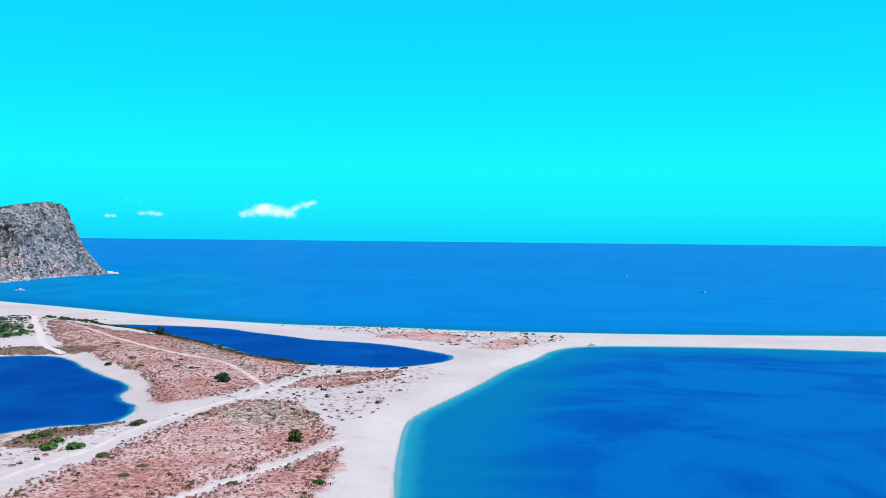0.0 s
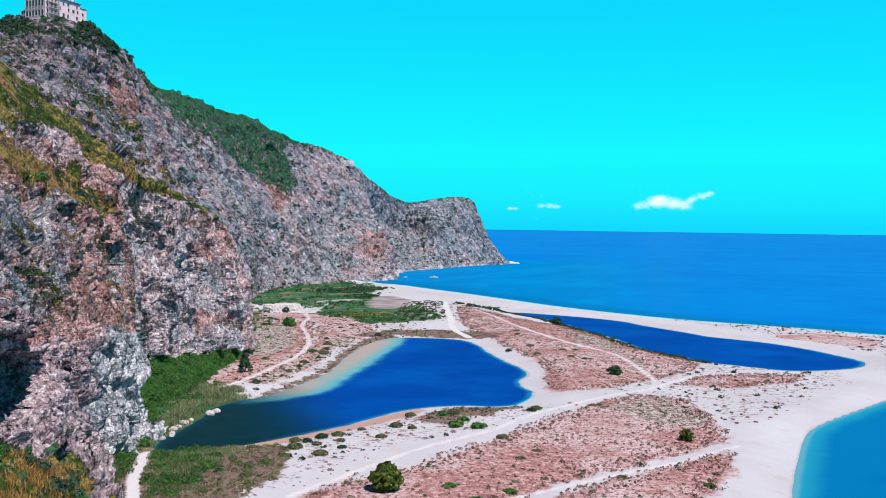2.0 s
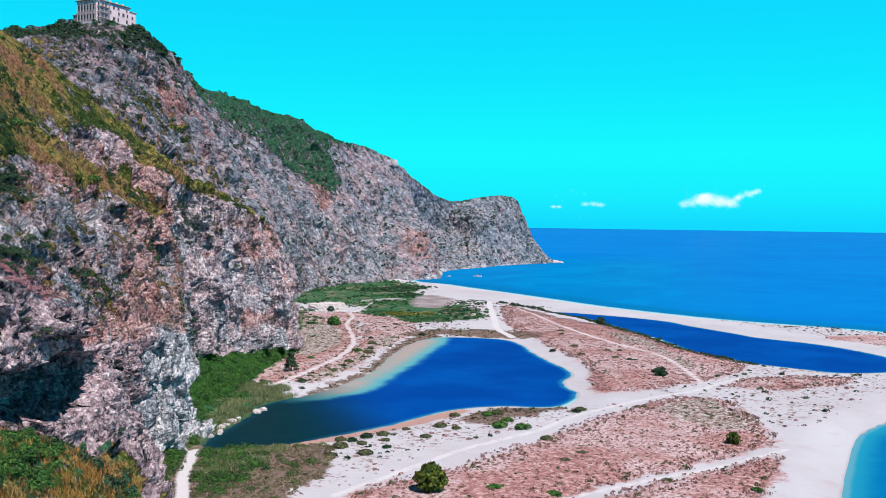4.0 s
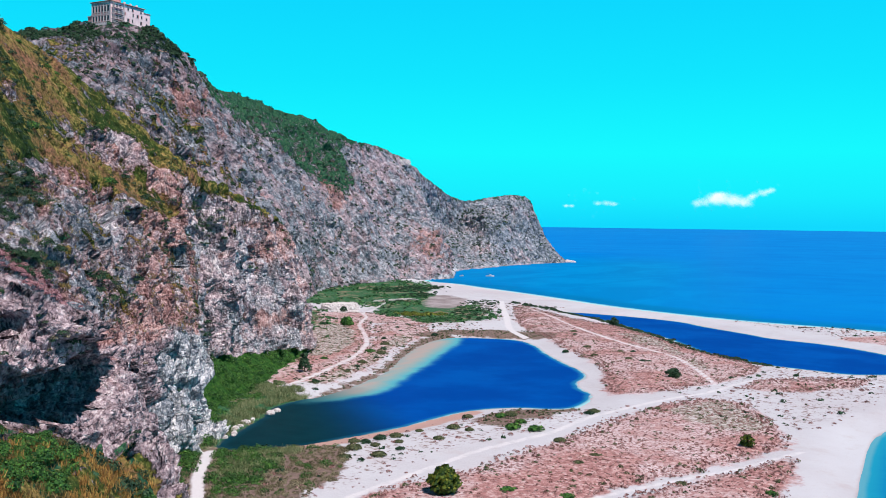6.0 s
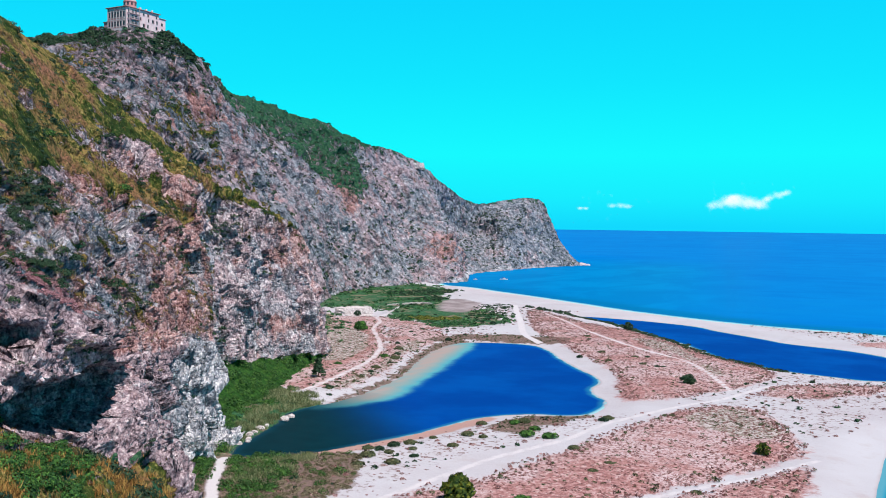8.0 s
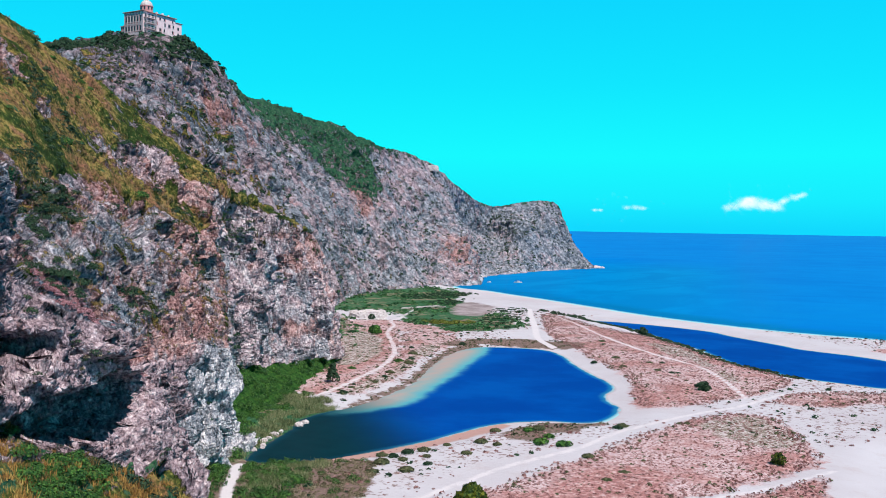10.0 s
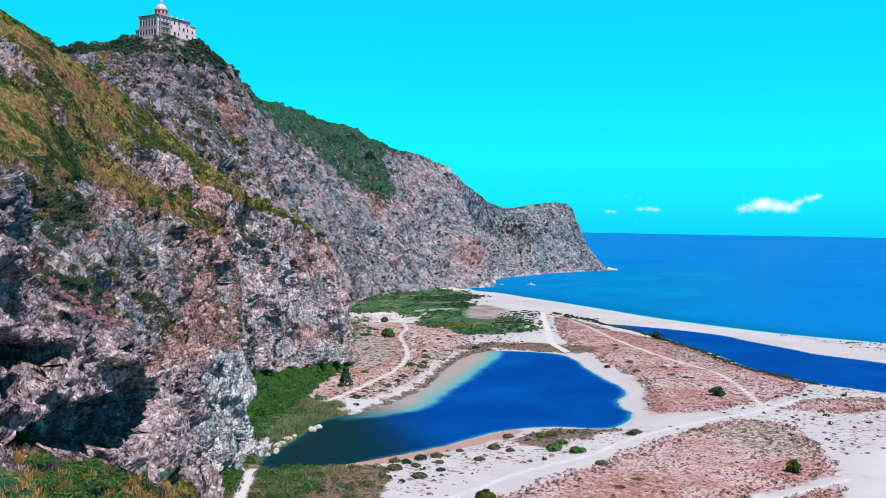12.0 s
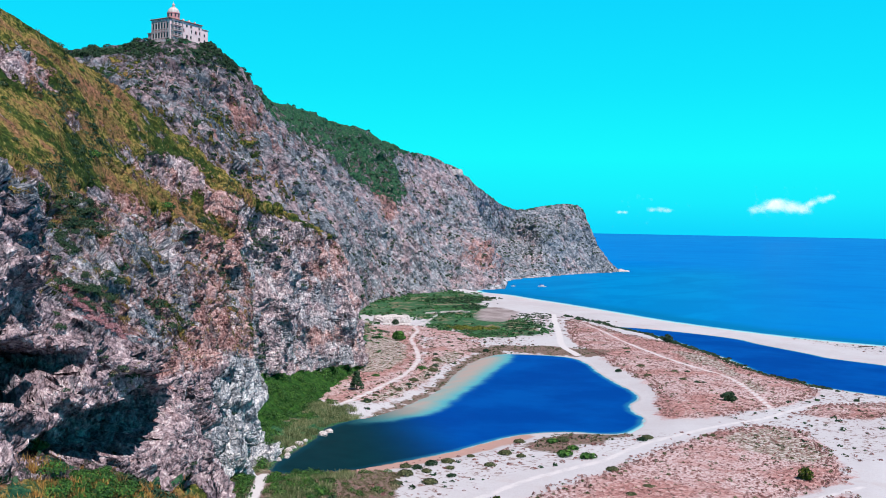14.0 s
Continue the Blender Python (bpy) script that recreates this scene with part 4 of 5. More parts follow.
def tree(at, height, width, material, label, category, seed, lumps=16, per=46, slim=False):
    """A tapered trunk with limbs and a crown of many leaf clumps."""
    rng = np.random.default_rng(seed)
    ob = thing(category.replace(" ", "_"), (at[0], at[1], at[2]), label, category)
    bm = bmesh.new()

    def limb(a, b, ra, rb):
        axis = (b - a).normalized()
        side = axis.orthogonal().normalized()
        other = axis.cross(side)
        rings = [[bm.verts.new(p + (side * math.cos(k * math.tau / 7) + other * math.sin(k * math.tau / 7)) * r) for k in range(7)] for p, r in ((a, ra), ((a + b) / 2 + side * ra * 0.5, (ra + rb) / 2), (b, rb))]
        for s, t in zip(rings, rings[1:]):
            for k in range(7):
                bm.faces.new((s[k], s[(k + 1) % 7], t[(k + 1) % 7], t[k]))
        bm.faces.new(rings[-1])

    top = Vector((rng.normal() * 0.1, rng.normal() * 0.1, height * 0.72))
    limb(Vector((0, 0, -0.4)), top, 0.035 * height + 0.05, 0.05)
    centres, radii = [], []
    for k in range(lumps):
        t = (k + 0.5) / lumps
        ring = width * 0.5 * ((1 - t) ** 0.75 if slim else math.sin(math.pi * min(0.98, 0.12 + 0.86 * t)) ** 0.7)
        turn = k * 2.4 + rng.normal() * 0.4
        r = (0.24 if not slim else 0.2) * width * (0.8 + 0.5 * rng.random())
        out = max(0.0, ring - r * 0.55)
        c = Vector((out * math.cos(turn), out * math.sin(turn), height * (0.14 + 0.74 * t)))
        centres.append(c)
        radii.append(r)
        if k % 2 == 0:
            limb(Vector((0, 0, max(0.2, c.z - 0.25 * width))), c, 0.02 * height, 0.02)
    part("trunk", bm, BARK, ob)
    v, f = leaf_cloud(rng, centres, radii, per, 0.30, 0.8, -0.45)
    crown = new("crown", mesh_from("crown", v, f, material, False))
    crown.parent = ob
    return ob


def shrub(height, width, material, label, seed, lumps=9, per=40):
    """A low bush: a few bent stems and a mound of leaf clumps."""
    rng = np.random.default_rng(seed)
    ob = thing("shrub", (0, 0, 0), label, "shrub")
    bm = bmesh.new()
    for k in range(4):
        a = k * 1.6 + 0.3
        lathe([(0.06, -0.3), (0.04, height * 0.3), (0.02, height * 0.6)], 5, bm)
        bmesh.ops.rotate(bm, cent=(0, 0, 0), matrix=Matrix.Rotation(0.35, 3, Vector((math.cos(a), math.sin(a), 0))), verts=list(bm.verts)[-15:])
    part("stem", bm, BARK, ob)
    turn = np.arange(lumps) * 2.4
    ring = width * 0.32 * np.sqrt(np.arange(lumps) / lumps)
    c = np.column_stack([ring * np.cos(turn), ring * np.sin(turn), height * (0.32 - 0.22 * ring / (0.33 * width)) + 0.08 * height * rng.random(lumps)])
    v, f = leaf_cloud(rng, c, width * 0.21 * (0.8 + 0.5 * rng.random(lumps)), per, 0.30, min(1.0, 1.5 * height / width + 0.3))
    leaves = new("foliage", mesh_from("foliage", v, f, material, False))
    leaves.parent = ob
    return ob


# ---- the sanctuary on the hill ----
def sanctuary():
    x0, x1, y0, y1, z0, z1 = -418.5, -403.5, 366.0, 390.5, 158.0, 172.8
    ob = thing("hilltop_sanctuary", (-7.5, 6.0, 4.0), "large pink hilltop church with a pale dome, balconies and terraces", "church")
    body = part("main_building", box(x0, y0, z0 - 7, x1, y1, z1), PLASTER, ob, "pink plastered four-storey block")
    part("rose_panel", box(x0 + 0.6, y0 - 0.18, z0 + 3.5, x1 - 2.4, y0 - 0.003, z1 - 1.4), PLASTER_RED, body, "rose red rendered wall field")
    for k in range(6):
        part("pilaster", box(x0 + 0.3 + k * 2.3, y0 - 0.42, z0 + 1.5, x0 + 0.85 + k * 2.3, y0 - 0.19, z1 - 0.3, 0.04), TRIM_STONE, body, "pale grey pilaster")
    part("string_course", box(x0 - 0.2, y0 - 0.5, z0 + 7.6, x1 + 0.22, y0 - 0.43, z0 + 8.1), TRIM_STONE, body)
    part("quoin", box(x1 - 0.5, y0 - 0.25, z0, x1 + 0.25, y0 - 0.185, z1 - 0.2), TRIM_STONE, body)

    def window(x, y, z, w, h, face, shutters=False):
        if face == "x":
            pane = part("window", box(x - 0.2, y - w / 2, z, x + 0.03, y + w / 2, z + h), DARK_PANE, body)
            part("window_sill", box(x, y - w / 2 - 0.2, z - 0.25, x + 0.2, y + w / 2 + 0.2, z), TRIM_STONE, pane)
            part("lintel", box(x, y - w / 2 - 0.15, z + h, x + 0.12, y + w / 2 + 0.15, z + h + 0.2), TRIM_STONE, pane)
            if shutters:
                part("shutter", box(x, y + w / 2, z, x + 0.08, y + w, z + h), PLASTER_RED, pane, "red-brown open shutter")
        else:
            pane = part("window", box(x - w / 2, y - 0.06, z, x + w / 2, y + 0.2, z + h), DARK_PANE, body)
            part("window_sill", box(x - w / 2 - 0.2, y - 0.2, z - 0.25, x + w / 2 + 0.2, y, z), TRIM_STONE, pane)
            part("lintel", box(x - w / 2 - 0.15, y - 0.15, z + h, x + w / 2 + 0.15, y, z + h + 0.25), TRIM_STONE, pane)

    for row, (z, h) in enumerate(((157.4, 1.2), (160.6, 1.6), (163.6, 1.8), (167.0, 1.8), (170.0, 1.5))):
        for k in range(5):
            if (row * 2 + k) % 4 != 3:
                window(x1, 375.6 + k * 3.2 + 0.5 * (row % 2), z, 1.0 + 0.2 * (k % 2), h, "x", (row + k) % 3 == 0)
    for z, h in ((162.2, 2.8), (167.3, 3.2)):
        for k in range(6):
            window(x0 + 1.72 + k * 2.3, y0 - 0.18, z, 1.05, h, "y")
    # balconies at the seaward corner
    for z in (160.2, 163.4, 166.6, 169.6):
        balcony = part("balcony", box(x1, 366.6, z - 0.3, x1 + 1.9, 374.4, z), TRIM_STONE, body, "grey stone balcony with a rail")
        bm = box(x1 + 1.75, 366.6, z + 0.9, x1 + 1.9, 374.4, z + 1.08)
        for k in range(16):
            box(x1 + 1.78, 366.65 + k * 0.51, z, x1 + 1.86, 366.73 + k * 0.51, z + 0.9, bm=bm)
        part("rail", bm, TRIM_STONE, balcony)
        for k in range(3):
            part("door", box(x1 - 0.2, 367.4 + k * 2.5, z, x1 + 0.05, 368.8 + k * 2.5, z + 2.3), DARK_PANE, balcony)
        for y in (366.6, 374.1):
            part("post", box(x1 + 1.55, y, z, x1 + 1.85, y + 0.3, z + 2.9), TRIM_STONE, balcony)
    part("eaves", box(x0 - 0.8, y0 - 0.9, z1, x1 + 0.9, y1 + 0.6, z1 + 0.4, 0.08), ROOF_TILE, ob)
    bm = box(x0 - 0.4, y0 - 0.5, z1 + 0.4, x1 + 0.5, y1 + 0.2, z1 + 1.9)
    for v in bm.verts:
        if v.co.z > z1 + 1:
            v.co.x += (-412.0 - v.co.x) * 0.6
            v.co.y += (378.5 - v.co.y) * 0.45
    part("roof", bm, ROOF_TILE, ob)
    for k in range(3):
        part("chimney", box(x1 - 3.0, 378 + k * 4.5, z1 + 0.5, x1 - 2.2, 379 + k * 4.5, z1 + 2.2, 0.05), PLASTER, ob)
    # side wing a storey lower
    wing = part("side_wing", box(x1 - 9, y1, z0 - 6, x1 - 0.6, y1 + 5.5, z1 - 2.0), PLASTER, ob)
    part("wing_roof", box(x1 - 9.4, y1 + 0.002, z1 - 2.0, x1 - 0.2, y1 + 6, z1 - 1.6, 0.1), ROOF_TILE, wing)
    for k in range(3):
        part("window", box(x1 - 0.8, y1 + 2.2, z0 + 2 + 3.4 * k, x1 - 0.54, y1 + 3.4, z0 + 3.7 + 3.4 * k), DARK_PANE, wing)
    # low loggia beside the rose front
    loggia = part("loggia", box(x0 - 3.5, y0 + 0.5, z0 - 4, x0, y0 + 11, z0 + 7.4), PLASTER_RED, ob, "rose red lower annex")
    part("loggia_roof", box(x0 - 3.9, y0 + 0.1, z0 + 7.4, x0 - 0.01, y0 + 11.4, z0 + 7.8, 0.08), ROOF_TILE, loggia)
    for k in range(2):
        for z in (161.0, 164.0):
            part("window", box(x0 - 3.1 + k * 1.6, y0 + 0.42, z, x0 - 2.2 + k * 1.6, y0 + 0.6, z + 1.7), DARK_PANE, loggia)
    # terrace under the front and the corner
    low = part("terrace", box(x0 - 6.5, y0 - 4.5, z0 - 8, x1 + 3.2, y0 + 9.5, z0 + 0.6, 0.15), TRIM_STONE, ob, "grey stone terrace wall on the rock")
    bm = box(x0 - 6.5, y0 - 4.5, z0 + 0.6, x1 + 3.2, y0 - 4.1, z0 + 1.6)
    box(x1 + 2.8, y0 - 4.1, z0 + 0.6, x1 + 3.2, y0 + 9.5, z0 + 1.6, bm=bm)
    part("parapet", bm, PLASTER, low)
    for k in range(7):
        part("arch", box(x0 - 4.8 + k * 3.7, y0 - 4.56, z0 - 4, x0 - 3.0 + k * 3.7, y0 - 4.3, z0 - 0.8, 0.02), DARK_PANE, low, "dark arched opening")
    # dome
    m = Matrix.Translation((-411.0, 375.5, 0))
    rise = 3.7
    bm = lathe([(3.5, z1), (3.5, z1 + 1.2 + rise), (3.8, z1 + 1.25 + rise), (3.8, z1 + 1.7 + rise)], 24)
    bm.transform(m)
    drum = part("drum", bm, PLASTER_RED, ob, "rose red drum with dark windows")
    for k in range(10):
        bm = box(3.48, -0.4, z1 + 0.9 + rise - 1.7, 3.56, 0.4, z1 + 1.0 + rise)
        bm.transform(m @ Matrix.Rotation(k * math.tau / 10 + 0.2, 4, "Z"))
        part("window", bm, DARK_PANE, drum)
    base = z1 + 1.7 + rise
    bm = lathe([(3.4 * math.cos(a), base + 3.5 * math.sin(a)) for a in [k * math.pi / 2 / 10 for k in range(10)]] + [(0.6, base + 3.45)], 24)
    bm.transform(m)
    dome = part("dome", bm, DOME_TILE, ob, "pale ribbed stone dome")
    bm = lathe([(0.75, base + 3.35), (0.75, base + 4.6), (0.95, base + 4.65), (0.9, base + 4.9), (0.5, base + 5.5), (0.12, base + 5.9), (0.1, base + 6.8)], 12)
    bm.transform(m)
    part("lantern", bm, TRIM_STONE, dome)
    for k in range(12):
        bm = bmesh.new()
        for j in range(8):
            a, b = j * math.pi / 2 / 8.5, (j + 1) * math.pi / 2 / 8.5
            q = [bm.verts.new((r * math.cos(t), w, base + r * 1.03 * math.sin(t))) for t, r, w in ((a, 3.5, -0.1), (b, 3.5, -0.1), (b, 3.5, 0.1), (a, 3.5, 0.1))]
            bm.faces.new(q)
        bm.transform(m @ Matrix.Rotation(k * math.tau / 12, 4, "Z"))
        part("rib", bm, TRIM_STONE, dome)
    return ob


sanctuary()

# cypress and small house by the sanctuary
tree((-409, 402, 157.5), 13, 4.5, SCRUB, "tall dark cypress beside the pink church wall", "cypress tree", 5, 14, 60, True)


def hill_cottage():
    ob = thing("cottage", (-387.5, 387, 145.8), "small pink cottage with a tiled roof on the ridge", "cottage")
    walls = part("wall", box(-2.5, -3, -3, 2.5, 3, 3), PLASTER, ob)
    bm = box(-2.9, -3.4, 3, 2.9, 3.4, 4.3)
    for v in bm.verts:
        if v.co.z > 4:
            v.co.x *= 0.05
    part("roof", bm, ROOF_TILE, ob)
    part("window", box(2.5, -1.2, 0.4, 2.55, -0.2, 1.8), DARK_PANE, walls)
    part("door", box(2.5, 0.8, -0.8, 2.55, 1.8, 1.4), DARK_PANE, walls)


hill_cottage()

# ---- trees and shrubs on the flats ----
def gz(x, y):
    return float(ground_height(np.array([x], float), np.array([y], float))[0])


tree((-85.1, 161.6, gz(-85.1, 161.6)), 6.0, 5.8, PINE, "round yellow-green pine beside the sandy path", "pine tree", 11, 30, 70)
tree((-197, 266, gz(-197, 266)), 7.6, 5.0, SCRUB, "dark slender pine beside the winding path", "pine tree", 12, 18, 60, True)
tree((-39.5, 233, gz(-39.5, 233)), 3.6, 3.2, PINE, "small round dark green tree alone on the heath", "young tree", 13, 14, 50)
tree((-81, 326, gz(-81, 326)), 3.4, 5.0, SCRUB, "low dark spreading tree on the heath by the path", "young tree", 14, 16, 50)
tree((-151, 477, gz(-151, 477)), 5.0, 4.6, SCRUB, "dark tree on the bank of the far lagoon", "young tree", 15, 14, 50)
tree((-268, 398, gz(-268, 398)), 4.6, 6.6, LEAF, "round green tree on the red ground by the path", "young tree", 16, 16, 50)
tree((-309, 455, gz(-309, 455)), 4.0, 4.0, SCRUB, "small dark tree in front of the pale outcrop", "young tree", 17, 12, 50)

low_shrub = shrub(1.1, 3.4, OLIVE, "low dark olive cushion shrub on pale sand", 21)
dark_shrub = shrub(1.6, 3.2, SCRUB, "dark green round shrub on pale sand", 22)
green_shrub = shrub(1.5, 3.6, LEAF, "fresh green low shrub on the red heath", 23)
placed = {
    0: [(-118, 175), (-119, 200), (-108, 202), (-112, 180), (-114, 230), (-111, 215), (-86, 255), (-73, 267), (-70, 197), (-69, 206), (-117, 380), (-123, 363),
        (-158, 434), (-134, 386), (-104, 237), (-126, 191), (-71, 268), (-108, 361), (-46, 193), (-81, 215), (-185, 275), (-192, 296), (-186, 262), (-212, 345), (-200, 322), (-216, 372), (-118, 188), (-115, 194), (-121, 183), (-106, 215), (-117, 208)],
    1: [(-122, 190), (-121, 195), (-111, 188), (-138, 370), (-112, 381), (-99, 358), (-154, 425), (-86, 251), (-44, 355), (-72, 393), (-225, 465), (-130, 504), (-101, 357), (-188, 286), (-196, 312), (-205, 332), (-182, 252), (-222, 360), (-232, 392), (-240, 402), (-212, 390)],
    2: [(-98, 230), (-97, 222), (-91, 223), (-28, 194), (-75, 170), (-63, 172), (-66, 163), (-210, 296), (-205, 322), (-106, 234)],
}
rs = np.random.default_rng(3)
for k, proto in enumerate((low_shrub, dark_shrub, green_shrub)):
    for j, (x, y) in enumerate(placed[k]):
        s = 0.7 + 0.7 * rs.random()
        m = pose(x, y, gz(x, y) - 0.05, 0, 0, 360 * rs.random())
        if j == 0:
            proto.matrix_basis = m
            tagged(proto, group=("low cushion shrubs", "dark round shrubs", "fresh green shrubs")[k])
        else:
            made = copy_thing(proto, m)
            made.scale = (s, s, s * (0.8 + 0.4 * rs.random()))

# heath cushions, sand scrub, reeds
rg = np.random.default_rng(8)
hp = off_ways(np.vstack([sample(rg, HEATHS[:4], 75), sample(rg, HEATHS[6:], 22)]))
cover("heath_cushions", on_ground(hp, -0.3), 0.2 + 0.28 * rg.random(len(hp)) ** 1.5, 7, HEATHER, "red-brown dry cushion plants covering the heath", "heath", 0.55, 0.7, 31)
hp = off_ways(sample(rg, HEATHS[:4] + HEATHS[6:] + OLIVES, 7))
cover("heath_tufts", on_ground(hp, -0.25), 0.25 + 0.5 * rg.random(len(hp)) ** 2, 22, OLIVE, "grey-green tufts scattered among the heath", "tufts", 0.32, 0.8, 32)
hp = off_ways(dry(np.vstack([sample(rg, SPARSE, 4, 4), sample(rg, SPARSE[:1], 4, 3)])))
cover("sand_scrub", on_ground(hp), 0.25 + 0.6 * rg.random(len(hp)) ** 3, 32, HEATHER, "dry brown tussocks scattered over the sand", "tussocks", 0.26, 0.7, 33)
hp = off_ways(dry(sample(rg, SPARSE + HEATHS[4:6], 1.3)))
cover("green_tussocks", on_ground(hp), 0.4 + 0.8 * rg.random(len(hp)) ** 2, 12, SCRUB, "dark green tussocks scattered over the sand", "tussocks", 0.42, 0.7, 34)
hp = off_ways(dry(sample(rg, HEATHS[7:], 3.2)))
cover("path_scrub", on_ground(hp), 0.35 + 0.8 * rg.random(len(hp)) ** 2, 30, OLIVE, "olive-green scrub clumps beside the winding path", "scrub", 0.28, 0.75, 45)
hp = off_ways(dry(sample(rg, BROWN[:3], 22)))
cover("shore_sedge", on_ground(hp), 0.25 + 0.35 * rg.random(len(hp)), 9, OLIVE, "brown-green sedge along the lagoon bank", "sedge", 0.45, 1.1, 35)
hp = off_ways(dry(sample(rg, BROWN[3:], 90)), 0.6)
BROWN_LEAF = leaf_material("olive_brown_scrub", (0.05, 0.045, 0.025), (0.16, 0.14, 0.08), (0.34, 0.30, 0.20), 5.0)
cover("brown_scrub", on_ground(hp), 0.3 + 0.5 * rg.random(len(hp)) ** 2, 60, BROWN_LEAF, "olive-brown dry scrub at the lagoon's near end", "scrub", 0.2, 0.9, 46)
hp = off_ways(dry(sample(rg, BROWN[3:], 4)), 0.9)
cover("lagoon_end_bushes", on_ground(hp), 0.6 + 1.3 * rg.random(len(hp)) ** 2, 240, LEAF, "green bushes among the brown scrub", "bushes", 0.085, 0.9, 47)
bank = curve_line([(-254, 580), (-228, 556), (-205, 541), (-178, 518), (-154, 492), (-134, 467), (-113, 442), (-92, 410), (-75, 394), (-58, 382)], False, 30)
hp = bank + rg.normal(size=bank.shape) * np.array([1.6, 1.6])
hp = np.vstack([hp, hp + rg.normal(size=hp.shape) * 1.5])
cover("bank_shrubs", on_ground(hp), 0.5 + 0.7 * rg.random(len(hp)), 26, SCRUB, "dark low shrubs along the far lagoon bank", "bank shrubs", 0.4, 0.8, 36)
reeds = [[(-178, 207), (-164, 184), (-153, 170), (-160, 192), (-164, 205), (-170, 220), (-172, 236), (-190, 243), (-193, 234), (-180, 222)], [(-141, 172), (-133, 177), (-128, 160), (-130, 148), (-138, 158)]]
hp = off_ways(dry(sample(rg, MARSH[:1], 14)), 0.9)
hp = np.vstack([hp[union(hp[:, 0], hp[:, 1], reeds) < 0.3], off_ways(sample(rg, [[(-162, 158), (-151, 165), (-140, 151), (-126, 134), (-134, 128)], [(-148, 167), (-139, 173), (-127, 158), (-121, 140), (-128, 144)]], 16), 0.9)])
cover("green_thicket", on_ground(hp), 0.8 + 1.5 * rg.random(len(hp)), 190, LEAF, "dense bright green thicket below the cliff", "thicket", 0.09, 0.95, 37)
def clustered(p, size, level):
    return p[fbm(np.column_stack([p, np.zeros(len(p))]), size, 3) > level]


hp = clustered(off_ways(dry(sample(rg, MARSH[1:3], 9.0, 10))), 22, -0.05)
hp = hp[union(hp[:, 0], hp[:, 1], MUD) < -1]
MARSH_LEAF = leaf_material("marsh_leaves", (0.012, 0.05, 0.022), (0.035, 0.135, 0.05), (0.10, 0.24, 0.08), 6.0)
cover("marsh_bushes", on_ground(hp), 0.5 + 1.7 * rg.random(len(hp)) ** 3, 18, MARSH_LEAF, "green marsh bushes behind the beach", "marsh bushes", 0.36, 0.8, 38)
hp = clustered(off_ways(dry(sample(rg, MARSH[1:3], 1.6, 12))), 15, 0.1)
hp = hp[union(hp[:, 0], hp[:, 1], MUD) < -1]
cover("marsh_scrub", on_ground(hp), 0.5 + 1.3 * rg.random(len(hp)) ** 2, 16, SCRUB, "dark scrub in the marsh", "marsh scrub", 0.4, 0.8, 39)
# dense dark leaf cushions that darken the flat below the wall
hp = dry(sample(rg, [[(-398, 632), (-384, 684), (-360, 676), (-356, 622), (-376, 606)], [(-345, 580), (-350, 610), (-332, 612), (-322, 575)]], 16))
cover("dark_cushion_patch", on_ground(hp), 0.6 + 0.8 * rg.random(len(hp)), 26, SCRUB, "dark patch of low leaf cushions under the rock wall", "reed bed", 0.28, 0.8, 41)
hp = sample(rg, [[(-279, 460), (-270, 470), (-256, 478), (-250, 472), (-262, 460)]], 22)
YELLOW = leaf_material("yellow_green_leaves", (0.03, 0.05, 0.008), (0.13, 0.16, 0.02), (0.26, 0.27, 0.05), 3.0)
cover("tamarisk_thicket", on_ground(hp), 0.9 + 1.5 * rg.random(len(hp)), 90, YELLOW, "yellow-green tamarisk thicket in the marsh", "thicket", 0.16, 0.95, 42)
hp = off_ways(sample(rg, [[(-296, 470), (-288, 480), (-280, 474), (-284, 464)], [(-250, 436), (-246, 462), (-238, 468), (-232, 452), (-240, 428)]], 14))
cover("dark_thicket", on_ground(hp), 0.8 + 1.3 * rg.random(len(hp)), 60, MARSH_LEAF, "dark green thicket in the marsh", "thicket", 0.18, 0.9, 43)
hp = sample(rg, [[(-250, 480), (-262, 510), (-282, 560), (-284, 582), (-262, 582), (-250, 545), (-236, 500), (-236, 482)]], 34)
hp = hp[np.sin(hp[:, 1] * 0.62 + 2.2 * fbm(np.column_stack([hp, 0 * hp[:, 0]]), 14, 2)) > 0.1]
cover("strand_scrub", on_ground(off_ways(hp)), 0.4 + 0.7 * rg.random(len(off_ways(hp))), 26, SCRUB, "dark scrub growing in rows on the sand flat", "scrub rows", 0.28, 0.7, 44)
hp = clustered(off_ways(dry(sample(rg, reeds, 50), 1.3), 1.2), 7, -0.35)
REEDS = leaf_material("pale_reed_blades", (0.05, 0.08, 0.03), (0.16, 0.21, 0.09), (0.38, 0.40, 0.22), 6.0)
blades("reeds", on_ground(hp), 40, 1.1, 0.06, REEDS, "pale green reeds at the lagoon's end", "reeds", 40)


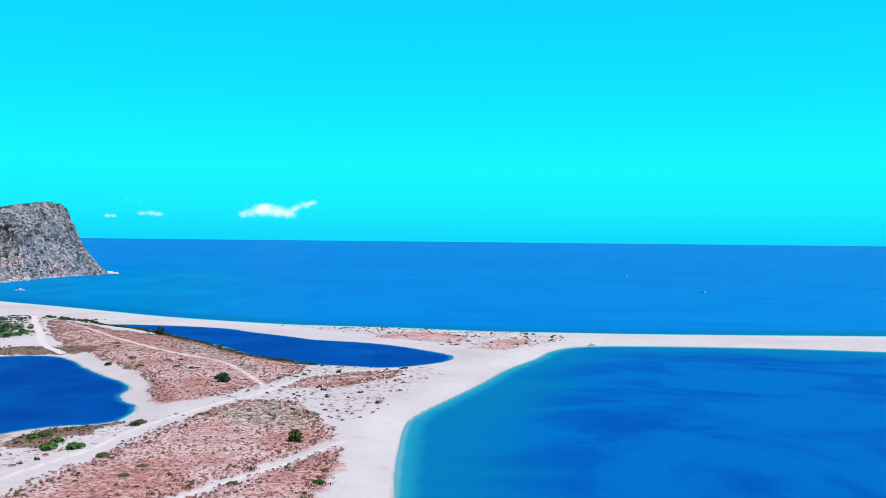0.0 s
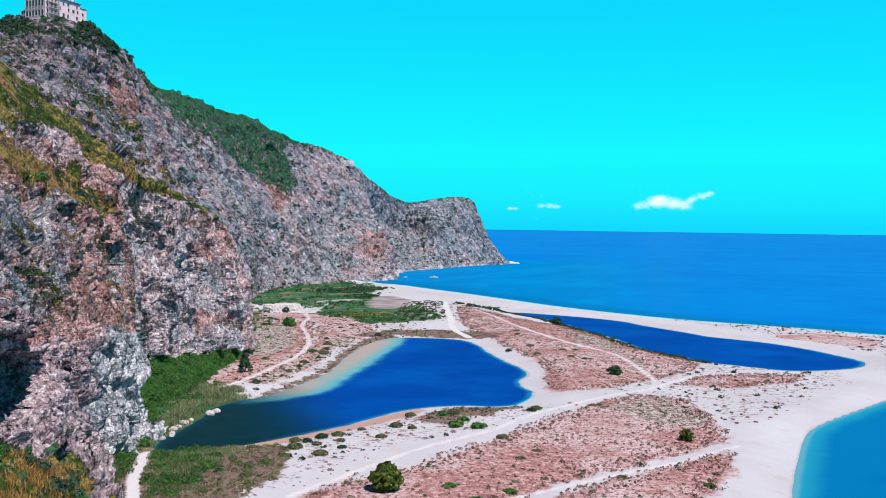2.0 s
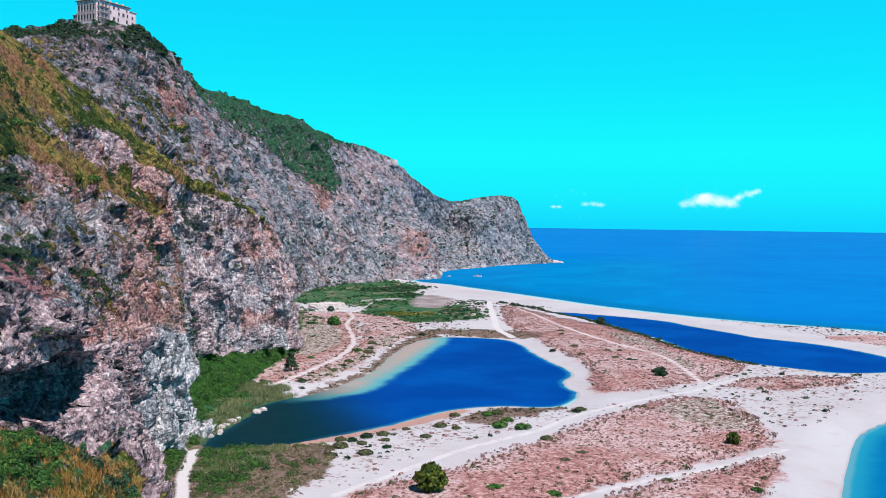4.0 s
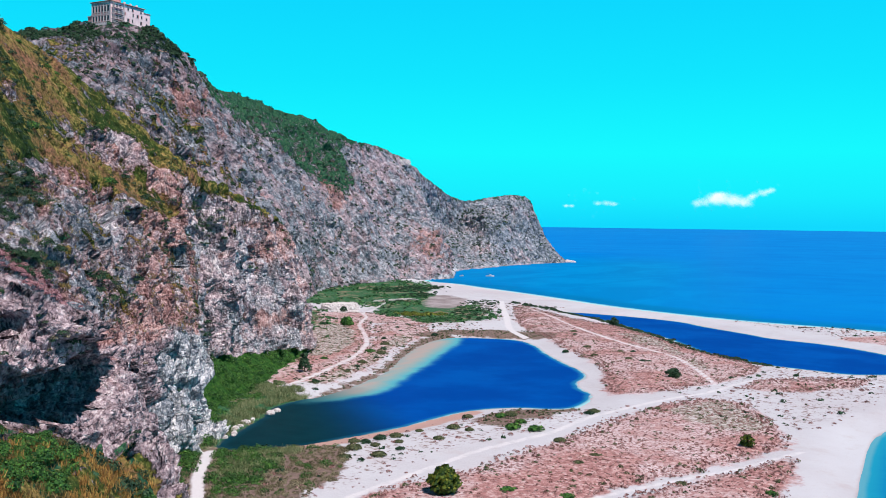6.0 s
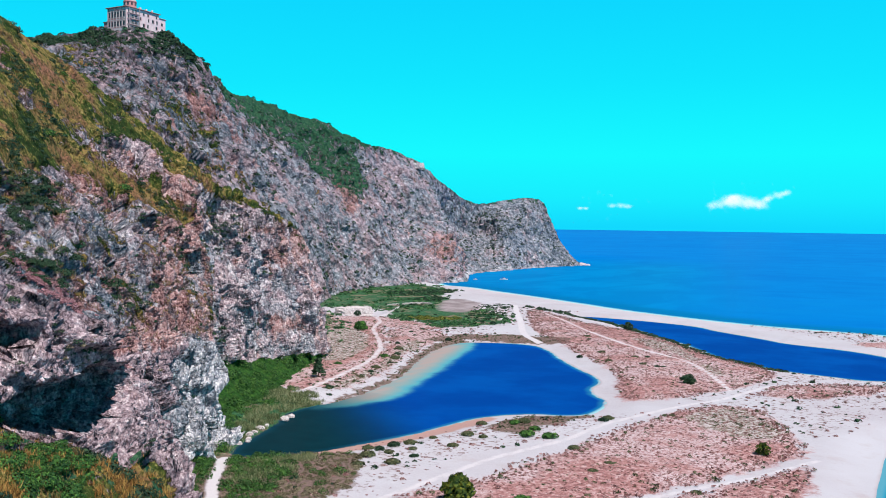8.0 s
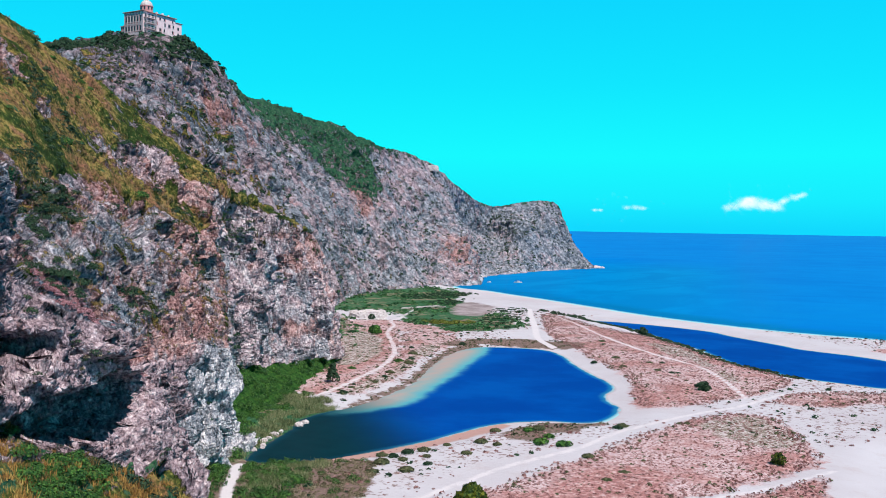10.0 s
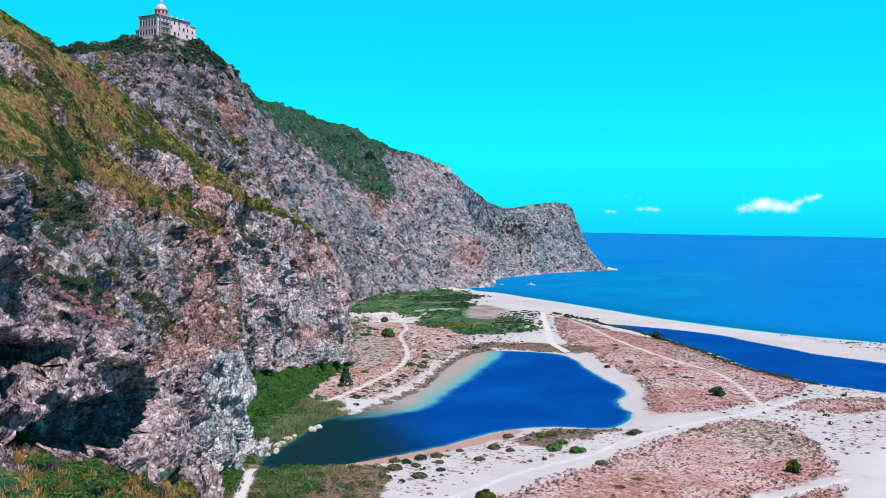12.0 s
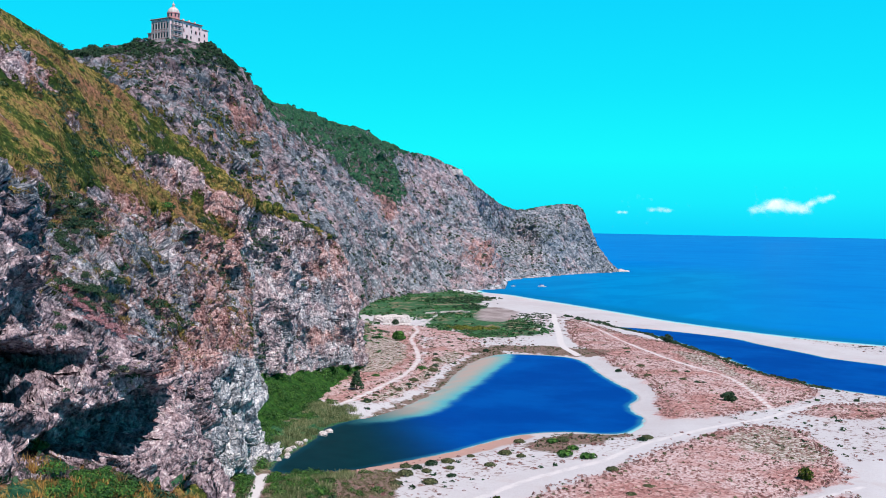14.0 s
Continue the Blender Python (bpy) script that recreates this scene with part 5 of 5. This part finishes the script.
# ---- plants on the rock ----
def rock_plants(name, grid, band, u, keep, count, lo, hi, per, material, label, seed, clump=9.0, bias=0.0, squash=0.8, leaf=0.30, blade=0.0):
    rng = np.random.default_rng(seed)
    p, b, w = grid.reshape(-1, 3), band.reshape(-1), u.reshape(-1)
    few = rng.integers(0, len(p), 120000)
    q = p[few]
    chance = np.cumsum(np.clip(keep(b[few], w[few], q), 0, None) * smoothstep(fbm(q + seed * 7.7, clump, 3) + bias, -0.05, 0.35))
    i = few[np.searchsorted(chance, rng.random(count) * chance[-1])]
    r = lo + (hi - lo) * rng.random(len(i)) ** 2
    if blade:
        return blades(name, p[i] - np.array([0, 0, 0.1]), per, blade, 0.05, material, label, "cliff plants", seed, 0.45)
    return cover(name, p[i] - np.array([0, 0, 0.2]), r, per, material, label, "cliff plants", leaf, squash, seed)


def near_spots(q, spots):
    """High close to any of the spots (x, y, z, reach)."""
    return np.sum([np.exp(-((q - np.array(c[:3])) ** 2).sum(1) / c[3] ** 2) for c in spots], axis=0)


LEDGES = [(-118, 79, 69, 3.5), (-151, 116, 60.5, 4.5), (-147, 112, 62, 3), (-174, 151, 60, 4), (-199, 212, 55, 5), (-144, 131, 43, 5), (-138, 125, 44, 3), (-118, 98, 38, 3), (-136, 113, 53, 3.5),
          (-155, 121, 60.5, 3.5), (-154, 133, 48, 3.5), (-147, 138, 42, 4), (-145, 121, 51, 3), (-209, 222, 58.5, 3), (-217, 234, 55, 3), (-189, 179, 62, 3), (-160, 137, 56, 3), (-142, 106, 56, 3), (-129, 99, 48, 3),
          (-196, 206, 60, 3), (-206, 236, 60, 3), (-130, 104, 48, 3), (-160, 138, 50, 4), (-150, 140, 47, 3)]
rock_plants("ledge_bushes", CLIFF_P, CLIFF_BAND, CLIFF_U, lambda b, u, q: 4.0 * near_spots(q, LEDGES) + 0.10 * between(b, 1.98, 2.95) * (u < 6.4) + 0.05 * between(b, 1.2, 3.2), 900, 0.35, 1.6, 160, SCRUB, "dark green bushes on the ledges of the cliff", 51, 12, 0.25, leaf=0.115)
rock_plants("ledge_brush", CLIFF_P, CLIFF_BAND, CLIFF_U, lambda b, u, q: 2.0 * near_spots(q, [(x, y, z, 1.6 * r) for x, y, z, r in LEDGES]) + 0.3 * between(b, 2.0, 2.9) * (u < 6.2) + 0.4 * between(b, 2.9, 3.5) * between(u, 4.5, 7.5), 900, 0.25, 0.8, 60, BROWN_LEAF, "olive-brown brush on the ledges of the cliff", 62, 8, 0.1, leaf=0.16)
rock_plants("hillside_bushes", CLIFF_P, CLIFF_BAND, CLIFF_U, lambda b, u, q: between(b, 2.7, 4.05) * (u < 8) + 1.2 * between(b, 3.2, 3.6) * between(u, 2.5, 7.5), 950, 0.3, 1.3, 90, SCRUB, "dark bushes strewn in rows over the grassy hillside", 61, 9, 0.0, leaf=0.15)
rock_plants("slope_bushes", CLIFF_P, CLIFF_BAND, CLIFF_U, lambda b, u, q: between(b, 0.1, 1.02) * (u < 3.9) + 0.12 * between(b, 0.1, 0.9) * (u < 6) + 0.06 * between(b, 3.0, 4.0) * (u < 4), 170, 0.8, 2.4, 520, LEAF, "green bushes on the slope below the cave", 52, leaf=0.075)
rock_plants("slope_scrub", CLIFF_P, CLIFF_BAND, CLIFF_U, lambda b, u, q: between(b, 0.3, 1.04) * (u < 3.9), 380, 0.7, 2.3, 220, SCRUB, "dark scrub on the slope below the cave", 58, leaf=0.105)
rock_plants("foot_thicket", CLIFF_P, CLIFF_BAND, CLIFF_U, lambda b, u, q: between(b, 0.0, 1.05) * (u > 6.2), 600, 0.7, 2.2, 190, LEAF, "bright green thicket against the foot of the cliff", 56, 9, 0.4, leaf=0.10)
ORANGE = leaf_material("orange_grass", (0.12, 0.055, 0.018), (0.38, 0.19, 0.05), (0.58, 0.38, 0.11), 4.0)
rock_plants("orange_grass", CLIFF_P, CLIFF_BAND, CLIFF_U, lambda b, u, q: between(b, 0.2, 1.0) * (u < 3.9), 2200, 0.4, 1.0, 24, ORANGE, "orange and yellow dry grass below the cave", 59, 7, 0.3, blade=0.9)
rock_plants("dry_grass", CLIFF_P, CLIFF_BAND, CLIFF_U, lambda b, u, q: 0.12 * between(b, 2.8, 4.05) * (u < 6.5) + 0.8 * between(b, 0.1, 0.98) * (u < 4) + 0.25 * between(b, 2, 2.9) * (u < 6.4), 2600, 0.25, 0.7, 14, STRAW, "dry yellow grass tufts on the slopes", 53, 14, 0.15, blade=0.8)
PINK = leaf_material("pink_dry_flowers", (0.20, 0.075, 0.085), (0.40, 0.19, 0.215), (0.55, 0.33, 0.36))
RAMP = curve_line([(-121, 89, 52), (-124, 98, 46), (-125, 104, 41), (-130, 113, 36), (-135, 122, 30)], False, 8)
rock_plants("pink_heather", CLIFF_P, CLIFF_BAND, CLIFF_U, lambda b, u, q: near_spots(q, [(x, y, z, 1.7) for x, y, z in RAMP]), 600, 0.4, 0.9, 90, PINK, "pink dry flowering brush along the cliff ramp", 57, 30, 0.8, leaf=0.12)
rock_plants("hill_bushes", HEAD_P, HEAD_BAND, HEAD_U, lambda b, u, q: 0.3 * (1 - smoothstep(b, 1.7, 1.9) * (u > 9)) + 0.5 * between(b, 1.2, 1.9) * between(u, 5.7, 9.2, 0.5) + 0.7 * between(b, 1.75, 2.3) * (u < 3.6), 4600, 0.5, 2.3, 22, SCRUB, "dark green bushes on the rocky hill", 54, 20, 0.2)
rock_plants("headland_bushes", HEAD_P, HEAD_BAND, HEAD_U, lambda b, u, q: between(b, 0.15, 1.8) * (u > 9) * (u < 13.5) + 0.35 * between(b, 0.3, 1.9) * (u <= 9), 1300, 0.8, 2.4, 30, SCRUB, "dark bushes dotted over the headland", 60, 14, 0.35)
rock_plants("ridge_trees", HEAD_P, HEAD_BAND, HEAD_U, lambda b, u, q: (np.hypot(q[:, 0] + 408, q[:, 1] - 371) > 16) * (np.hypot(q[:, 0] + 404, q[:, 1] - 424) > 8) * between(b, 1.82, 2.12, 0.05) * (u < 4.6) + 0.5 * between(b, 1.72, 1.9, 0.05) * (u < 3.4), 650, 1.1, 3.0, 110, SCRUB, "dark trees along the hilltop ridge", 55, 16, 0.6, 1.0, 0.17)


# ---- rocks ----
def boulder(at, size, seed, material=PALE_ROCK, label="white weathered boulder at the water's edge", category="boulder", group="boulders by the lagoon"):
    bm = bmesh.new()
    bmesh.ops.create_icosphere(bm, subdivisions=4, radius=1)
    p = np.array([v.co[:] for v in bm.verts]) + seed * 5.3
    d = 1 + 0.35 * fbm(p, 1.1, 3, 0.5) + 0.14 * fbm(p, 0.35, 2, 0.5, True)
    for v, k in zip(bm.verts, d):
        v.co = Vector((v.co.x * size[0], v.co.y * size[1], v.co.z * size[2])) * float(k)
    me = bpy.data.meshes.new("boulder")
    bm.to_mesh(me)
    bm.free()
    me.materials.append(material)
    ob = new(category.replace(" ", "_"), me)
    ob.matrix_basis = pose(*at, 0, 0, seed * 47)
    return tagged(ob, label, category, group)


for k, (x, y, s) in enumerate([(-158, 180, 1.0), (-159, 185, 0.9), (-162, 189, 1.3), (-163, 192, 0.9), (-164.5, 196, 1.5), (-165.5, 200, 0.8), (-166.5, 209, 1.5), (-167.5, 213, 1.2), (-157.5, 183, 0.6), (-161, 187, 0.7)]):
    boulder((x, y, 0.3), (s, s * 0.75, s * 0.55), k + 1)
for k, (x, y, s) in enumerate([(-467, 1258, 6), (-462, 1263, 3.5), (-473, 1268, 5)]):
    boulder((x, y, 0), (s, s, s * 0.6), k + 21, PALE_ROCK, "pale grey rock standing off the headland's tip", "sea rock", "sea rocks")


def outcrop(at, size, turn, label, seed):
    """A flat-topped block of bare rock with broken upright sides."""
    n = 90
    a, t = [k.ravel() for k in np.meshgrid(np.linspace(0, math.tau, n, endpoint=False), np.linspace(0, 1, 26), indexing="ij")]
    out = np.where(t < 0.6, 1.0 - 0.16 * t / 0.6, 0.84 * (1 - (t - 0.6) / 0.4))
    ring = 1 / (np.abs(np.cos(a)) ** 3.2 + np.abs(np.sin(a)) ** 3.2) ** (1 / 3.2)
    p = np.column_stack([size[0] * out * ring * np.cos(a), size[1] * out * ring * np.sin(a), size[2] * np.minimum(1, t / 0.6) ** 0.8 + 0.25 * (t > 0.6) * (1 - out)])
    away = p / np.array(size) * np.array([1, 1, 0.6])
    away /= np.linalg.norm(away, axis=1, keepdims=True) + 0.3
    q = p + seed * 13.7
    for each, amount in ((4.5, 0.9), (1.9, 0.45)):
        own, edge, tilt = blocks(q, each)
        p = p + away * (amount * (0.5 * own + 1.2 * tilt - 0.6 * (1 - smoothstep(edge, 0, 0.15))))[:, None]
    i = np.arange(n)[:, None] * 26 + np.arange(25)[None, :]
    j = (np.arange(n)[:, None] + 1) % n * 26 + np.arange(25)[None, :]
    ob = new("outcrop", mesh_from("outcrop", p, np.stack([i, j, j + 1, i + 1], -1).reshape(-1, 4), PALE_ROCK, False))
    ob.matrix_basis = pose(*at, 0, 0, turn)
    return tagged(ob, label, "outcrop", "pale outcrops")


outcrop((-322, 470, 0.4), (12.5, 7.0, 4.6), 52, "long pale flat-topped rock outcrop in the marsh", 1)
outcrop((-309, 458, 0.4), (9.0, 4.0, 1.5), 48, "low pale rock shelf in front of the outcrop", 2)
outcrop((-335, 455, 0.4), (6.0, 3.0, 1.8), 60, "low pale rock shelf beside the cliff foot", 3)
outcrop((-516, 873, 117), (7.5, 4.5, 6.0), 30, "pale bare rock standing up on the far ridge", 4)


def field_wall(at, length, turn):
    """A tumbled dry-stone wall."""
    rng = np.random.default_rng(int(length * 10))
    ob = thing("field_wall", (*at, 0, 0, turn), "low tumbled pale dry-stone wall in the grass", "stone wall", "field walls")
    for k in range(int(length / 1.1)):
        for row in range(2):
            bm = box(-0.62, -0.45, 0, 0.62, 0.45, 0.6, 0.1)
            bm.transform(Matrix.Translation((k * 1.1 - length / 2 + 0.5 * row, 0.2 * rng.normal(), 0.55 * row - 0.1)) @ Matrix.Rotation(0.4 * rng.normal(), 4, "Z") @ Matrix.Scale(0.8 + 0.35 * rng.random(), 4))
            part("stone", bm, PALE_ROCK, ob)


for x, y, l, turn in ((-327, 549, 16, 62), (-320, 556, 11, -20), (-333, 534, 9, 60)):
    field_wall((x, y, gz(x, y)), l, turn)


# ---- boats ----
def boat(at, length, turn, label):
    ob = thing("motor_boat", (*at, 0, 0, turn), label, "boat", "boats at anchor")
    bm = bmesh.new()
    rows = []
    for k in range(9):
        t = k / 8
        w = length * 0.17 * math.sin(math.pi * (0.5 + 0.5 * t)) ** 0.6 if t > 0.35 else length * 0.17
        rows.append([bm.verts.new((length * (t - 0.5), s * w * f, z)) for s, f, z in ((-1, 1, 0.11 * length), (-1, 0.8, 0), (0, 0, -0.06 * length), (1, 0.8, 0), (1, 1, 0.11 * length))])
    for a, b in zip(rows, rows[1:]):
        for j in range(4):
            bm.faces.new((a[j], a[j + 1], b[j + 1], b[j]))
        bm.faces.new((a[4], a[0], b[0], b[4]))
    bm.faces.new(rows[0])
    part("hull", bm, WHITE_PAINT, ob)
    part("cabin", box(-0.12 * length, -0.1 * length, 0.11 * length, 0.2 * length, 0.1 * length, 0.22 * length, 0.04 * length), WHITE_PAINT, ob)
    part("windscreen", box(0.16 * length, -0.08 * length, 0.16 * length, 0.21 * length, 0.08 * length, 0.2 * length), DARK_PANE, ob)
    part("canopy", box(-0.3 * length, -0.12 * length, 0.27 * length, 0.02 * length, 0.12 * length, 0.285 * length, 0.004 * length), BLUE_PAINT, ob)


boat((-407, 866, 0.1), 8.5, 20, "small white motor boat at anchor off the beach")
boat((-432, 850, 0.1), 5.0, 60, "small white open boat near the rocks")
boat((248, 1332, 0.1), 8.0, 75, "white motor boat far out on the sea")
boat((256, 957, 0.1), 6.0, 110, "white motor boat out on the sea")

boat((69, 463.6, 0.25), 4.5, 12, "small white dinghy drawn up at the water's edge")


def driftwood(at, length, turn, seed):
    ob = thing("driftwood", (*at, 0, 0, turn), "dark weathered driftwood log lying on the sand", "driftwood", "driftwood on the spit")
    rng = np.random.default_rng(seed)
    bm = lathe([(0.12, 0), (0.3, 0.2), (0.34, length * 0.3), (0.26, length * 0.7), (0.12, length)], 9)
    for v in bm.verts:
        v.co += Vector((0.12 * math.sin(v.co.z * 1.3 + seed), 0.1 * rng.normal() * 0.4, 0))
    bm.transform(Matrix.Rotation(math.pi / 2, 4, "Y") @ Matrix.Translation((-0.25, 0, -length / 2)))
    part("log", bm, BARK, ob)
    bm = lathe([(0.1, 0), (0.07, 0.8), (0.03, 1.5)], 7)
    bm.transform(Matrix.Translation((length * 0.1, 0, 0.3)) @ Matrix.Rotation(0.8, 4, "X"))
    part("branch", bm, BARK, ob)


for k, (x, y, l) in enumerate([(-62, 527, 5.0), (38, 520, 3.0), (-44, 361, 3.5), (-17, 487, 4.0), (2, 491, 3.5)]):
    driftwood((x, y, gz(x, y)), l, 20 + 37 * k, k)


# ---- clouds ----
def cloud(puffs, label, seed):
    """A billowing sunlit shell, thin at its ragged rim."""
    m = Mat("cloud_white", 1.0, 0.0)
    m.colour((0.93, 0.88, 0.92))
    veil, both = m.node("ShaderNodeBsdfTransparent"), m.node("ShaderNodeMixShader")
    thick = m.math("ADD", m.attr("thick"), m.math("MULTIPLY", m.math("SUBTRACT", m.noise(45, 6, 0.65), 0.5), 1.8))
    m.put(both.inputs[0], m.step(thick, 0.05, 1.7, 0.0, 0.85))
    m.put(both.inputs[1], veil.outputs[0])
    m.put(both.inputs[2], m.b.outputs[0])
    m.put(m.t.nodes["Material Output"].inputs[0], both.outputs[0])
    q = np.array(puffs, float)
    xs = np.arange(q[:, 0].min() - 90, q[:, 0].max() + 90, 3.0)
    zs = np.arange(q[:, 2].min() - 70, q[:, 2].max() + 70, 3.0)
    gx, gz_ = [a.ravel() for a in np.meshgrid(xs, zs, indexing="ij")]
    dense = np.zeros(gx.shape)
    for x, y, z, r in puffs:
        dense += np.exp(-(((gx - x) / (1.0 * r)) ** 2 + ((gz_ - z) / (0.75 * r)) ** 2))
    p = np.column_stack([gx, np.full(gx.shape, q[:, 1].mean()), gz_])
    p[:, 1] += 1.0 * (gx - q[:, 0].mean()) + 0.5 * (gz_ - q[:, 2].mean())
    ob = tagged(new("cloud", mesh_from("cloud", p, grid_faces(len(xs), len(zs)), m.m, True, [("thick", np.clip(dense, 0, 1.4) - 0.12)])), label, "cloud", "clouds")
    ob.visible_shadow = False


cloud([(-925, 4200, 155, 26), (-880, 4210, 168, 30), (-835, 4215, 172, 36), (-850, 4215, 188, 22), (-790, 4220, 164, 32), (-752, 4225, 158, 26), (-735, 4230, 185, 18), (-700, 4240, 205, 22), (-668, 4245, 215, 18)], "small white fair-weather cloud low over the sea", 1)
cloud([(-1370, 4085, 150, 14), (-1340, 4086, 152, 17), (-1310, 4090, 148, 14)], "tiny white cloud low over the sea", 2)
cloud([(-1510, 4028, 138, 10), (-1490, 4030, 138, 10)], "faint scrap of cloud low over the sea", 3)
